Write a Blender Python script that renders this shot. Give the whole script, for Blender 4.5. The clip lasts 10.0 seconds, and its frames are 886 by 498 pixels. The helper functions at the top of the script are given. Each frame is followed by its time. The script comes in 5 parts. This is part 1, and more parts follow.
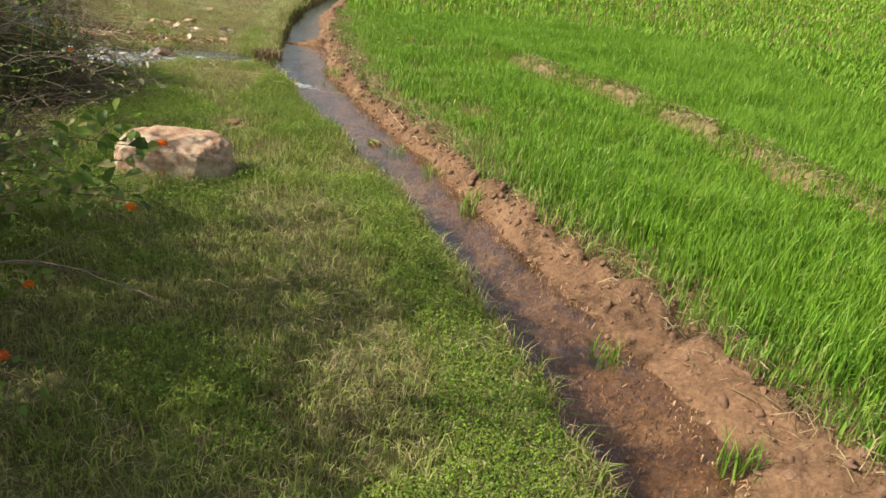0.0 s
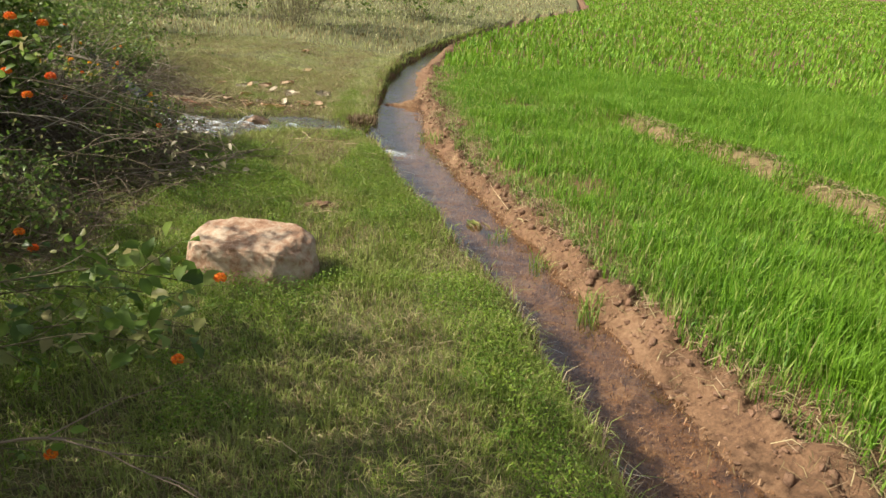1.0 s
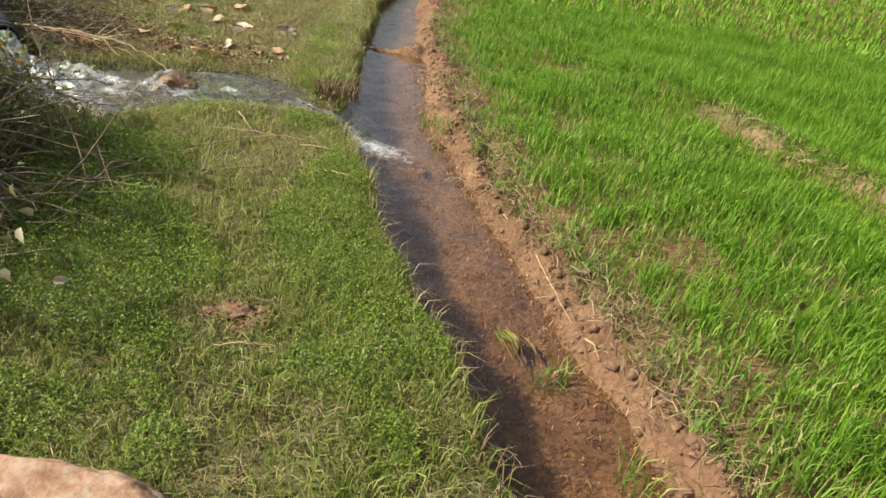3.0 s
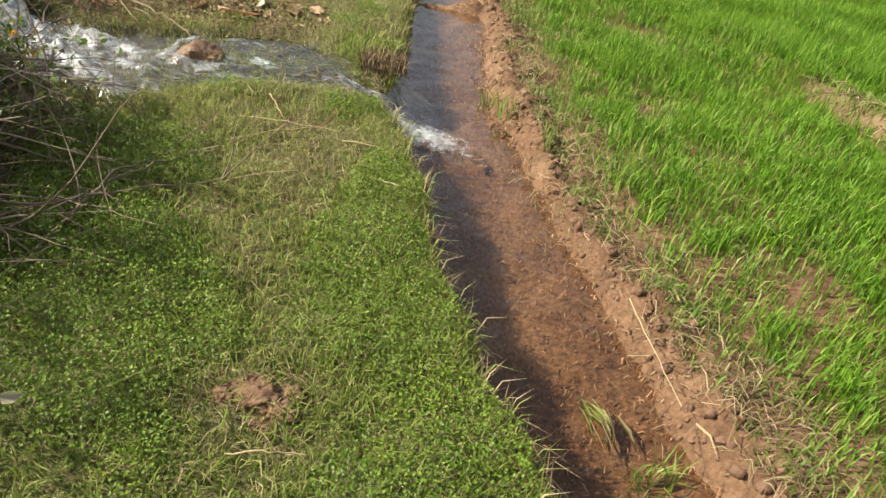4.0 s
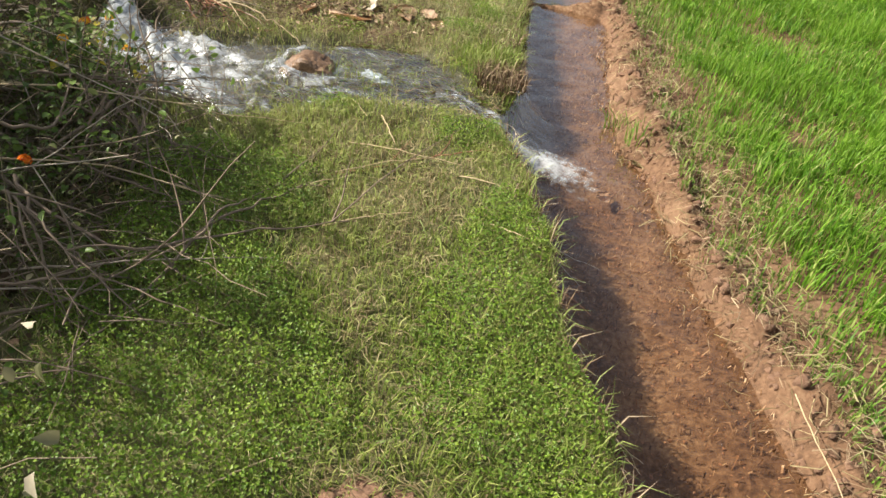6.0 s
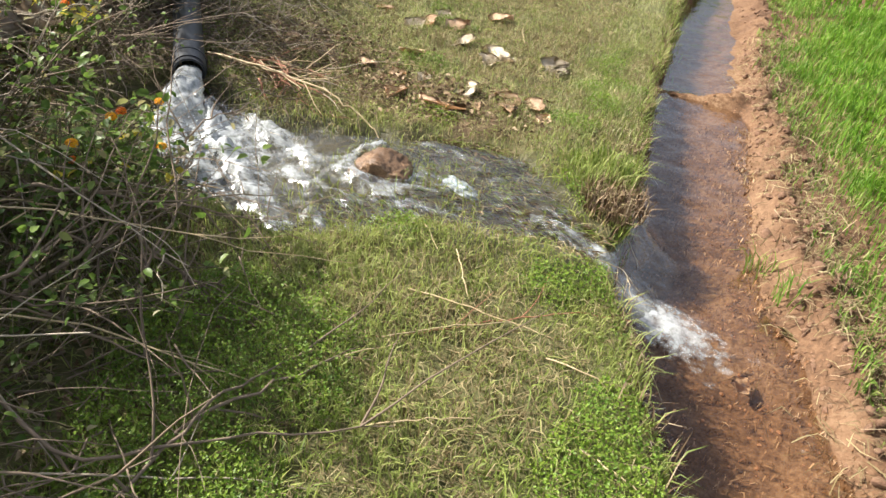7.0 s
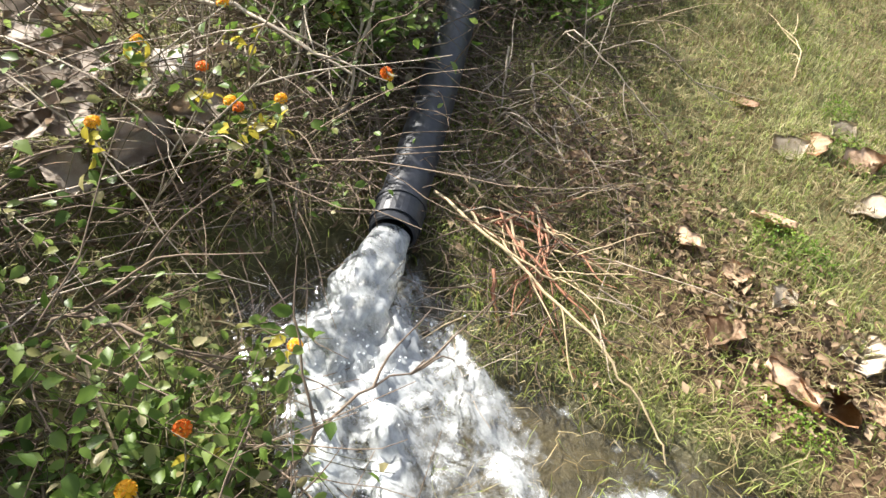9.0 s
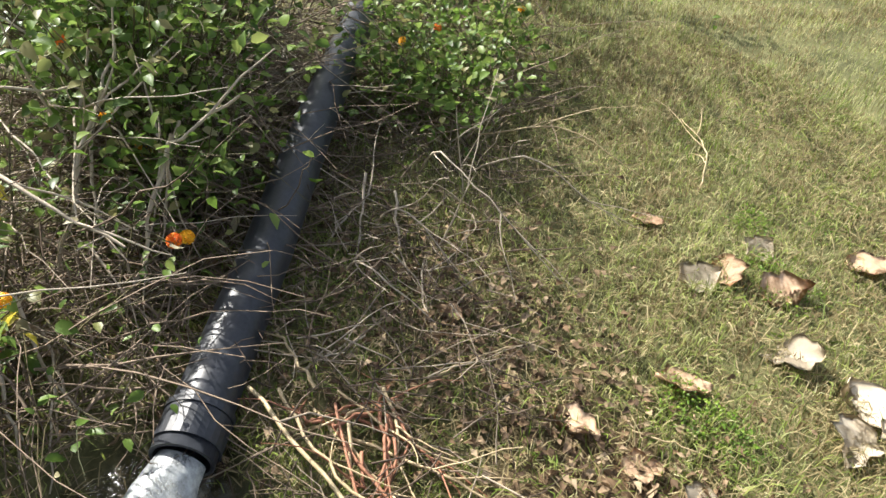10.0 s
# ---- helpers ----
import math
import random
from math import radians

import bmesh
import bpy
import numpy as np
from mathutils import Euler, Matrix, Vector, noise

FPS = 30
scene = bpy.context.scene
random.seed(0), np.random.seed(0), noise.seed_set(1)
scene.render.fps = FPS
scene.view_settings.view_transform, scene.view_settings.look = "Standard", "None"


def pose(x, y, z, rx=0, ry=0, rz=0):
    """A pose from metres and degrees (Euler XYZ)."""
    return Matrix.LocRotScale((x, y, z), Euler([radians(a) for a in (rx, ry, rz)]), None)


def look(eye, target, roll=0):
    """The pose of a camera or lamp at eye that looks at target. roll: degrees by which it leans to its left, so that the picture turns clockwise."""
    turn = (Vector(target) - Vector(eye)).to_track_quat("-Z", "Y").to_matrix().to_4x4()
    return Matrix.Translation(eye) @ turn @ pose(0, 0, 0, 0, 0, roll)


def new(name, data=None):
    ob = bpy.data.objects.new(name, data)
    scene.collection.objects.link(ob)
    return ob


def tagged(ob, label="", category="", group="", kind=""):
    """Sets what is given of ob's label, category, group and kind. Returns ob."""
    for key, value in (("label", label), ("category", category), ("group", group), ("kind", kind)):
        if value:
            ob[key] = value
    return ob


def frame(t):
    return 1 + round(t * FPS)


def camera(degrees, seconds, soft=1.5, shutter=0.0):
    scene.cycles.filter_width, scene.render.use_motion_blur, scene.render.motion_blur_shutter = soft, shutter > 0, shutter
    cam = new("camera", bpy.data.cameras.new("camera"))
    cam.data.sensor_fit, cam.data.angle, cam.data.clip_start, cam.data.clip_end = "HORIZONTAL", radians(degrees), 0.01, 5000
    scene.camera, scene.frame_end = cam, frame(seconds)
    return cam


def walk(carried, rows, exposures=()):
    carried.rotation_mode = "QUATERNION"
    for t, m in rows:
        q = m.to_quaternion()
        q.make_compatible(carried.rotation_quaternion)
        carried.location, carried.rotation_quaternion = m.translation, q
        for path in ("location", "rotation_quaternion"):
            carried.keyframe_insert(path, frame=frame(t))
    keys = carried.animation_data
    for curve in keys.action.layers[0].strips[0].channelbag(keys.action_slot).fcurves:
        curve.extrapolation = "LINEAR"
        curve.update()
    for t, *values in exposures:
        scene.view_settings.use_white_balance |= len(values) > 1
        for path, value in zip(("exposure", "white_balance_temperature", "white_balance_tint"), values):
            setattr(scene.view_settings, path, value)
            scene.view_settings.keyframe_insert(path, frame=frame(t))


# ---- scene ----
cam = camera(66.8, 10.0)
METRES, EYE, TILT, LEAN, TURN = 7.772, 1.5, 0.0, 0.0, 0.0
ROWS = [
    (0.0, 0.0, 0.0, 0.0, 2.46, -25.69, -5.12),
    (0.5, -0.004, 0.0432, 0.0045, 7.3, -24.32, -3.98),
    (1.0, -0.0218, 0.0931, 0.0069, 9.95, -22.57, -3.21),
    (1.5, -0.0486, 0.1622, 0.0075, 5.45, -26.22, -2.36),
    (2.0, -0.056, 0.2358, 0.013, 11.34, -25.1, -5.0),
    (2.2, -0.0666, 0.2654, 0.0133, 10.71, -26.12, -5.39),
    (3.3, -0.098, 0.4117, 0.006, 10.83, -32.99, -7.97),
    (3.5, -0.101, 0.4283, 0.0076, 11.41, -34.99, -7.64),
    (4.0, -0.1274, 0.4654, 0.0053, 14.07, -35.63, -7.65),
    (4.5, -0.1456, 0.4894, 0.011, 14.34, -36.66, -7.21),
    (5.0, -0.1509, 0.4896, 0.012, 19.58, -38.15, -5.66),
    (5.2, -0.1532, 0.4917, 0.0133, 19.93, -39.08, -5.88),
    (6.3, -0.1707, 0.5333, 0.0087, 24.33, -36.83, -6.69),
    (6.5, -0.178, 0.5573, 0.0096, 30.53, -34.93, -6.53),
    (7.0, -0.1997, 0.6108, 0.0069, 31.78, -36.14, -5.98),
    (7.5, -0.2469, 0.6603, 0.0107, 34.03, -34.93, -5.27),
    (8.0, -0.2996, 0.7217, 0.0063, 44.08, -37.39, -6.59),
    (8.5, -0.3296, 0.7589, 0.0089, 57.29, -41.46, -1.43),
    (9.0, -0.3657, 0.7889, 0.01, 58.76, -43.38, -4.15),
    (9.5, -0.3861, 0.8223, 0.016, 46.81, -37.66, -4.17),
    (10.0, -0.4088, 0.8683, 0.0087, 53.66, -38.7, -4.71),
]
exposure_rows = [(0.0, 0.66, 6500, 9), (1.0, 0.68, 6500, 9), (2.0, 0.58, 6500, 10), (5.0, 0.81, 6400, 11), (6.5, 0.94, 6200, 12), (7.5, 1.14, 6100, 12), (8.0, 1.00, 6100, 13), (8.5, 1.13, 6100, 13), (9.0, 1.32, 6050, 13), (9.5, 1.45, 6000, 12), (10.0, 1.20, 6000, 11)]
walk(cam, [(t, pose(0, 0, EYE, TILT, LEAN, TURN) @ pose(METRES * x, METRES * y, METRES * z, 90 + pitch, roll, yaw)) for t, x, y, z, yaw, pitch, roll in ROWS], exposure_rows)

# ---- daylight ----
SUN_UP = radians(40)
SUN_WAY = Vector((math.cos(SUN_UP), 0.17, -math.sin(SUN_UP)))
world = bpy.data.worlds.new("sky")
scene.world = world
world.use_nodes = True
wn = world.node_tree.nodes
sky = wn.new("ShaderNodeTexSky")
sky.sky_type = "NISHITA"
sky.sun_disc = False
sky.sun_elevation = SUN_UP
sky.sun_rotation = radians(257)
sky.dust_density = 4.0
wn["Background"].inputs["Strength"].default_value = 0.095
haze = wn.new("ShaderNodeHueSaturation")
haze.inputs["Saturation"].default_value = 0.45
world.node_tree.links.new(sky.outputs["Color"], haze.inputs["Color"])
world.node_tree.links.new(haze.outputs["Color"], wn["Background"].inputs["Color"])
sun = new("sun", bpy.data.lights.new("sun", "SUN"))
sun.data.energy, sun.data.angle, sun.data.color = 5.0, radians(0.6), (1.0, 0.92, 0.78)
sun.matrix_world = look((0, 0, 20), Vector((0, 0, 20)) + SUN_WAY)

rng = np.random.default_rng(7)


# ---- materials ----
def blank(name):
    m = bpy.data.materials.new(name)
    m.use_nodes = True
    return m, m.node_tree.nodes, m.node_tree.links


def ramp(nodes, stops):
    r = nodes.new("ShaderNodeValToRGB")
    e = r.color_ramp.elements
    while len(e) < len(stops):
        e.new(0.5)
    for el, (p, c) in zip(e, stops):
        el.position, el.color = p, (*c, 1)
    return r


def noise_node(nodes, links, scale, detail=4, rough=0.6, coord="Object"):
    tc = nodes.new("ShaderNodeTexCoord")
    n = nodes.new("ShaderNodeTexNoise")
    n.inputs["Scale"].default_value, n.inputs["Detail"].default_value, n.inputs["Roughness"].default_value = scale, detail, rough
    links.new(tc.outputs[coord], n.inputs["Vector"])
    return n


def mixcol(nodes, links, a, b, fac, mode="MIX"):
    m = nodes.new("ShaderNodeMix")
    m.data_type, m.blend_type = "RGBA", mode
    for sock, v in ((m.inputs[0], fac), (m.inputs[6], a), (m.inputs[7], b)):
        if isinstance(v, bpy.types.NodeSocket):
            links.new(v, sock)
        else:
            sock.default_value = v if not isinstance(v, tuple) else (*v, 1)
    return m.outputs[2]


def bump(nodes, links, bsdf, height, strength, dist):
    b = nodes.new("ShaderNodeBump")
    b.inputs["Strength"].default_value, b.inputs["Distance"].default_value = strength, dist
    links.new(height, b.inputs["Height"])
    links.new(b.outputs["Normal"], bsdf.inputs["Normal"])


def solid(name, stops, scale, rough=0.8, strength=0.5, dist=0.01, fine=6.0, metallic=0.0, coord="Object"):
    """Noise-mottled surface at two scales, with relief."""
    m, n, l = blank(name)
    b = n["Principled BSDF"]
    a = noise_node(n, l, scale, 6, 0.65, coord)
    f = noise_node(n, l, scale * fine, 4, 0.7, coord)
    c = ramp(n, stops)
    add = n.new("ShaderNodeMath")
    add.operation = "MULTIPLY_ADD"
    add.inputs[1].default_value = 0.45
    l.new(f.outputs[0], add.inputs[0])
    s = n.new("ShaderNodeMath")
    s.operation = "MULTIPLY"
    s.inputs[1].default_value = 0.55
    l.new(a.outputs[0], s.inputs[0])
    l.new(s.outputs[0], add.inputs[2])
    l.new(add.outputs[0], c.inputs[0])
    l.new(c.outputs[0], b.inputs["Base Color"])
    b.inputs["Roughness"].default_value, b.inputs["Metallic"].default_value = rough, metallic
    bump(n, l, b, add.outputs[0], strength, dist)
    return m


def leafy(name, stops, patch=None, patch_scale=1.2, thin=0.35, rough=0.55):
    """Leaf or blade: each island its own shade, patches over metres, light passing through."""
    m, n, l = blank(name)
    b = n["Principled BSDF"]
    g = n.new("ShaderNodeNewGeometry")
    c = ramp(n, stops)
    l.new(g.outputs["Random Per Island"], c.inputs[0])
    col = c.outputs[0]
    if patch:
        p = noise_node(n, l, patch_scale, 3, 0.6)
        r = ramp(n, [(0.42, (0, 0, 0)), (0.62, (1, 1, 1))])
        l.new(p.outputs[0], r.inputs[0])
        half = n.new("ShaderNodeMath")
        half.operation = "MULTIPLY"
        half.inputs[1].default_value = 0.6
        l.new(r.outputs[0], half.inputs[0])
        col = mixcol(n, l, col, patch, half.outputs[0])
    l.new(col, b.inputs["Base Color"])
    b.inputs["Roughness"].default_value = rough
    b.inputs["Specular IOR Level"].default_value = 0.3
    t = n.new("ShaderNodeBsdfTranslucent")
    l.new(col, t.inputs["Color"])
    mx = n.new("ShaderNodeMixShader")
    mx.inputs[0].default_value = thin
    l.new(b.outputs[0], mx.inputs[1])
    l.new(t.outputs[0], mx.inputs[2])
    l.new(mx.outputs[0], n["Material Output"].inputs[0])
    return m


def ground_material():
    """Earth: litter and turf soil, red-brown dug soil, pale dry bund, mixed by what each place is made of."""
    m, n, l = blank("earth")
    b = n["Principled BSDF"]
    a = noise_node(n, l, 3.0, 8, 0.7)
    f = noise_node(n, l, 45.0, 5, 0.7)
    turf = ramp(n, [(0.3, (0.05, 0.052, 0.02)), (0.5, (0.125, 0.125, 0.048)), (0.7, (0.24, 0.225, 0.10))])
    soil = ramp(n, [(0.34, (0.06, 0.032, 0.018)), (0.5, (0.155, 0.086, 0.045)), (0.66, (0.25, 0.155, 0.088))])
    bed = ramp(n, [(0.36, (0.055, 0.028, 0.014)), (0.5, (0.18, 0.10, 0.05)), (0.64, (0.34, 0.22, 0.125))])
    bund = ramp(n, [(0.3, (0.15, 0.115, 0.05)), (0.7, (0.30, 0.235, 0.12))])
    mx = n.new("ShaderNodeMath")
    mx.operation = "MULTIPLY_ADD"
    mx.inputs[1].default_value = 0.5
    hv = n.new("ShaderNodeMath")
    hv.operation = "MULTIPLY"
    hv.inputs[1].default_value = 0.5
    l.new(a.outputs[0], hv.inputs[0])
    l.new(f.outputs[0], mx.inputs[0])
    l.new(hv.outputs[0], mx.inputs[2])
    for r in (turf, soil, bed, bund):
        l.new(mx.outputs[0], r.inputs[0])
    col = turf.outputs[0]
    for key, r in (("soil", soil), ("bed", bed), ("bund", bund)):
        at = n.new("ShaderNodeAttribute")
        at.attribute_name = key
        col = mixcol(n, l, col, r.outputs[0], at.outputs["Fac"])
    wet = n.new("ShaderNodeAttribute")
    wet.attribute_name = "wet"
    col = mixcol(n, l, col, (0.45, 0.45, 0.45), wet.outputs["Fac"], "MULTIPLY")
    l.new(col, b.inputs["Base Color"])
    gl = n.new("ShaderNodeMapRange")
    gl.inputs["To Min"].default_value, gl.inputs["To Max"].default_value = 0.9, 0.3
    l.new(wet.outputs["Fac"], gl.inputs["Value"])
    l.new(gl.outputs[0], b.inputs["Roughness"])
    b.inputs["Specular IOR Level"].default_value = 0.3
    bump(n, l, b, mx.outputs[0], 0.9, 0.02)
    return m


def water_material(name, tint, wave, foam=False, stretch=(1, 1, 1)):
    """Clear shallow water: the bed shows through, the surface mirrors by its angle; foam lies on it where the flow is torn."""
    m, n, l = blank(name)
    n.remove(n["Principled BSDF"])
    clear = n.new("ShaderNodeBsdfTransparent")
    clear.inputs[0].default_value = (*tint, 1)
    gloss = n.new("ShaderNodeBsdfGlossy")
    gloss.inputs["Roughness"].default_value = 0.12
    tc = n.new("ShaderNodeTexCoord")
    mp = n.new("ShaderNodeMapping")
    mp.inputs["Scale"].default_value = stretch
    l.new(tc.outputs["Object"], mp.inputs[0])
    w = n.new("ShaderNodeTexNoise")
    w.inputs["Scale"].default_value, w.inputs["Detail"].default_value = wave, 5
    l.new(mp.outputs[0], w.inputs["Vector"])
    bp = n.new("ShaderNodeBump")
    bp.inputs["Strength"].default_value, bp.inputs["Distance"].default_value = 0.5, 0.015
    l.new(w.outputs[0], bp.inputs["Height"])
    lw = n.new("ShaderNodeLayerWeight")
    lw.inputs["Blend"].default_value = 0.5
    l.new(bp.outputs[0], lw.inputs["Normal"])
    pw = n.new("ShaderNodeMath")
    pw.operation = "POWER"
    pw.inputs[1].default_value = 3.0
    l.new(lw.outputs["Facing"], pw.inputs[0])
    fr = n.new("ShaderNodeMath")
    fr.operation = "MULTIPLY_ADD"
    fr.use_clamp = True
    fr.inputs[1].default_value, fr.inputs[2].default_value = 0.95, 0.04
    l.new(pw.outputs[0], fr.inputs[0])
    l.new(bp.outputs[0], gloss.inputs["Normal"])
    mx = n.new("ShaderNodeMixShader")
    l.new(fr.outputs[0], mx.inputs[0])
    l.new(clear.outputs[0], mx.inputs[1])
    l.new(gloss.outputs[0], mx.inputs[2])
    out = mx.outputs[0]
    if foam:
        white = n.new("ShaderNodeBsdfPrincipled")
        white.inputs["Base Color"].default_value = (0.56, 0.59, 0.585, 1)
        white.inputs["Roughness"].default_value = 0.35
        l.new(bp.outputs[0], white.inputs["Normal"])
        at = n.new("ShaderNodeAttribute")
        at.attribute_name = "foam"
        f = n.new("ShaderNodeTexNoise")
        f.inputs["Scale"].default_value, f.inputs["Detail"].default_value, f.inputs["Roughness"].default_value = 19, 9, 0.72
        l.new(mp.outputs[0], f.inputs["Vector"])
        add = n.new("ShaderNodeMath")
        add.operation = "ADD"
        l.new(at.outputs["Fac"], add.inputs[0])
        wide = n.new("ShaderNodeMath")
        wide.operation = "MULTIPLY_ADD"
        wide.inputs[1].default_value, wide.inputs[2].default_value = 2.0, -0.54
        l.new(f.outputs[0], wide.inputs[0])
        l.new(wide.outputs[0], add.inputs[1])
        r = ramp(n, [(0.36, (0, 0, 0)), (1.0, (0.86, 0.86, 0.86))])
        sc = n.new("ShaderNodeMath")
        sc.operation = "MULTIPLY"
        sc.inputs[1].default_value = 0.8
        l.new(add.outputs[0], sc.inputs[0])
        l.new(sc.outputs[0], r.inputs[0])
        m2 = n.new("ShaderNodeMixShader")
        l.new(r.outputs[0], m2.inputs[0])
        l.new(out, m2.inputs[1])
        l.new(white.outputs[0], m2.inputs[2])
        out = m2.outputs[0]
    l.new(out, n["Material Output"].inputs[0])
    return m


EARTH = ground_material()
RICE = leafy("rice_leaf", [(0.0, (0.07, 0.18, 0.010)), (0.5, (0.145, 0.305, 0.018)), (0.9, (0.235, 0.42, 0.035)), (1.0, (0.42, 0.46, 0.12))], (0.19, 0.335, 0.026), 1.6, 0.42)
RICE_EDGE = leafy("rice_edge_leaf", [(0.0, (0.09, 0.21, 0.02)), (0.6, (0.19, 0.32, 0.04)), (0.9, (0.30, 0.35, 0.09)), (1.0, (0.42, 0.37, 0.17))], None, 1, 0.35)
GRASS = leafy("grass_blade", [(0.0, (0.11, 0.175, 0.022)), (0.6, (0.23, 0.30, 0.05)), (1.0, (0.40, 0.41, 0.13))], (0.37, 0.40, 0.125), 1.0, 0.42)
# Pale dry grass; the far lawn's glare and haze are mixed into this colour.
PALEGRASS = leafy("bleached_glare_blade", [(0.0, (0.16, 0.21, 0.055)), (0.5, (0.36, 0.385, 0.14)), (1.0, (0.58, 0.55, 0.31))], (0.54, 0.52, 0.27), 1.3, 0.45)
STRAW = leafy("dry_blade", [(0.0, (0.15, 0.11, 0.05)), (0.5, (0.27, 0.215, 0.10)), (1.0, (0.44, 0.375, 0.20))], None, 1, 0.25, 0.7)
CLOVER = leafy("weed_leaf", [(0.0, (0.10, 0.18, 0.016)), (0.5, (0.175, 0.275, 0.024)), (1.0, (0.27, 0.36, 0.045))], (0.085, 0.165, 0.02), 6.0, 0.35, 0.45)
LANTANA = leafy("shrub_leaf", [(0.0, (0.06, 0.11, 0.018)), (0.45, (0.15, 0.24, 0.04)), (0.85, (0.23, 0.31, 0.075)), (0.95, (0.30, 0.27, 0.11)), (1.0, (0.42, 0.38, 0.22))], None, 1, 0.46, 0.42)
PALE_LEAF = leafy("pale_leaf", [(0.0, (0.14, 0.15, 0.06)), (0.5, (0.28, 0.25, 0.14)), (1.0, (0.48, 0.42, 0.30))], None, 1, 0.25, 0.6)
YELLOW_LEAF = leafy("yellowed_leaf", [(0.0, (0.36, 0.33, 0.04)), (1.0, (0.58, 0.48, 0.06))], None, 1, 0.4, 0.5)
LITTER = leafy("litter_leaf", [(0.0, (0.07, 0.045, 0.025)), (0.6, (0.20, 0.13, 0.07)), (1.0, (0.42, 0.32, 0.2))], None, 1, 0.1, 0.8)
TWIG = leafy("dead_twig", [(0.0, (0.09, 0.062, 0.04)), (0.6, (0.22, 0.165, 0.115)), (1.0, (0.54, 0.46, 0.35))], None, 1, 0.0, 0.8)
GREENSTEM = leafy("live_stem", [(0.0, (0.05, 0.055, 0.02)), (1.0, (0.15, 0.12, 0.06))], None, 1, 0.0, 0.7)
STRAWSTEM = solid("straw_stem", [(0.3, (0.38, 0.27, 0.13)), (0.7, (0.62, 0.50, 0.30))], 20, 0.6, 0.2, 0.002)
# Darker copy of the dead twig: shade beside the pipe put into its colour.
DARKTWIG = leafy("shaded_twig", [(0.0, (0.07, 0.05, 0.035)), (0.6, (0.17, 0.125, 0.085)), (1.0, (0.45, 0.38, 0.28))], None, 1, 0.0, 0.8)
PALETWIG = solid("pale_dead_stem", [(0.3, (0.30, 0.24, 0.17)), (0.7, (0.56, 0.48, 0.36))], 22, 0.75, 0.3, 0.002)
REDTWIG = solid("red_twig", [(0.3, (0.22, 0.09, 0.045)), (0.7, (0.42, 0.20, 0.11))], 18, 0.7, 0.3, 0.003)
FLOWER_O = leafy("orange_petal", [(0.0, (0.75, 0.13, 0.01)), (1.0, (0.85, 0.30, 0.02))], None, 1, 0.25, 0.5)
FLOWER_Y = leafy("yellow_petal", [(0.0, (0.85, 0.38, 0.01)), (1.0, (0.9, 0.55, 0.02))], None, 1, 0.25, 0.5)
FLOWER_R = leafy("red_petal", [(0.0, (0.7, 0.085, 0.01)), (1.0, (0.8, 0.19, 0.02))], None, 1, 0.25, 0.5)
BOULDER = solid("sandstone", [(0.36, (0.21, 0.105, 0.055)), (0.45, (0.32, 0.19, 0.115)), (0.54, (0.41, 0.305, 0.21)), (0.66, (0.51, 0.415, 0.31))], 6, 0.88, 0.8, 0.012)
BROWNROCK = solid("brown_rock", [(0.36, (0.06, 0.033, 0.016)), (0.5, (0.17, 0.098, 0.05)), (0.64, (0.31, 0.195, 0.105))], 16, 0.45, 0.9, 0.01)
CLOD = solid("soil_clod", [(0.3, (0.11, 0.055, 0.03)), (0.55, (0.21, 0.12, 0.07)), (0.75, (0.34, 0.22, 0.14))], 14, 0.95, 0.6, 0.01)
PEBBLE = solid("pebble", [(0.3, (0.16, 0.07, 0.03)), (0.5, (0.34, 0.17, 0.08)), (0.7, (0.5, 0.32, 0.18))], 9, 0.6, 0.3, 0.003)
HDPE = solid("black_plastic", [(0.3, (0.010, 0.012, 0.015)), (0.7, (0.048, 0.052, 0.062))], 12, 0.42, 0.2, 0.003)
DRYLEAF = solid("dry_leaf_skin", [(0.3, (0.36, 0.22, 0.12)), (0.5, (0.54, 0.37, 0.23)), (0.75, (0.66, 0.50, 0.34))], 14, 0.7, 0.4, 0.004)
# Taupe leaves under the shrubs; their shade is part of this darker colour.
TAUPELEAF = solid("shaded_taupe_skin", [(0.3, (0.26, 0.20, 0.15)), (0.7, (0.48, 0.41, 0.33))], 9, 0.75, 0.4, 0.004)
WHITELEAF = solid("bleached_leaf_skin", [(0.3, (0.44, 0.36, 0.25)), (0.7, (0.64, 0.56, 0.42))], 8, 0.75, 0.3, 0.003)
PALESTONE = solid("pale_stone", [(0.3, (0.40, 0.34, 0.27)), (0.7, (0.62, 0.56, 0.48))], 10, 0.85, 0.5, 0.01)
BAG = solid("pale_plastic_film", [(0.35, (0.16, 0.20, 0.22)), (0.65, (0.42, 0.48, 0.51))], 25, 0.35, 0.5, 0.004)
CHANNEL_WATER = water_material("channel_water", (0.80, 0.74, 0.66), 9.0, True, (1, 1, 1))
STREAM_WATER = water_material("stream_water", (0.95, 0.93, 0.88), 20.0, True, (0.9, 1.2, 1))


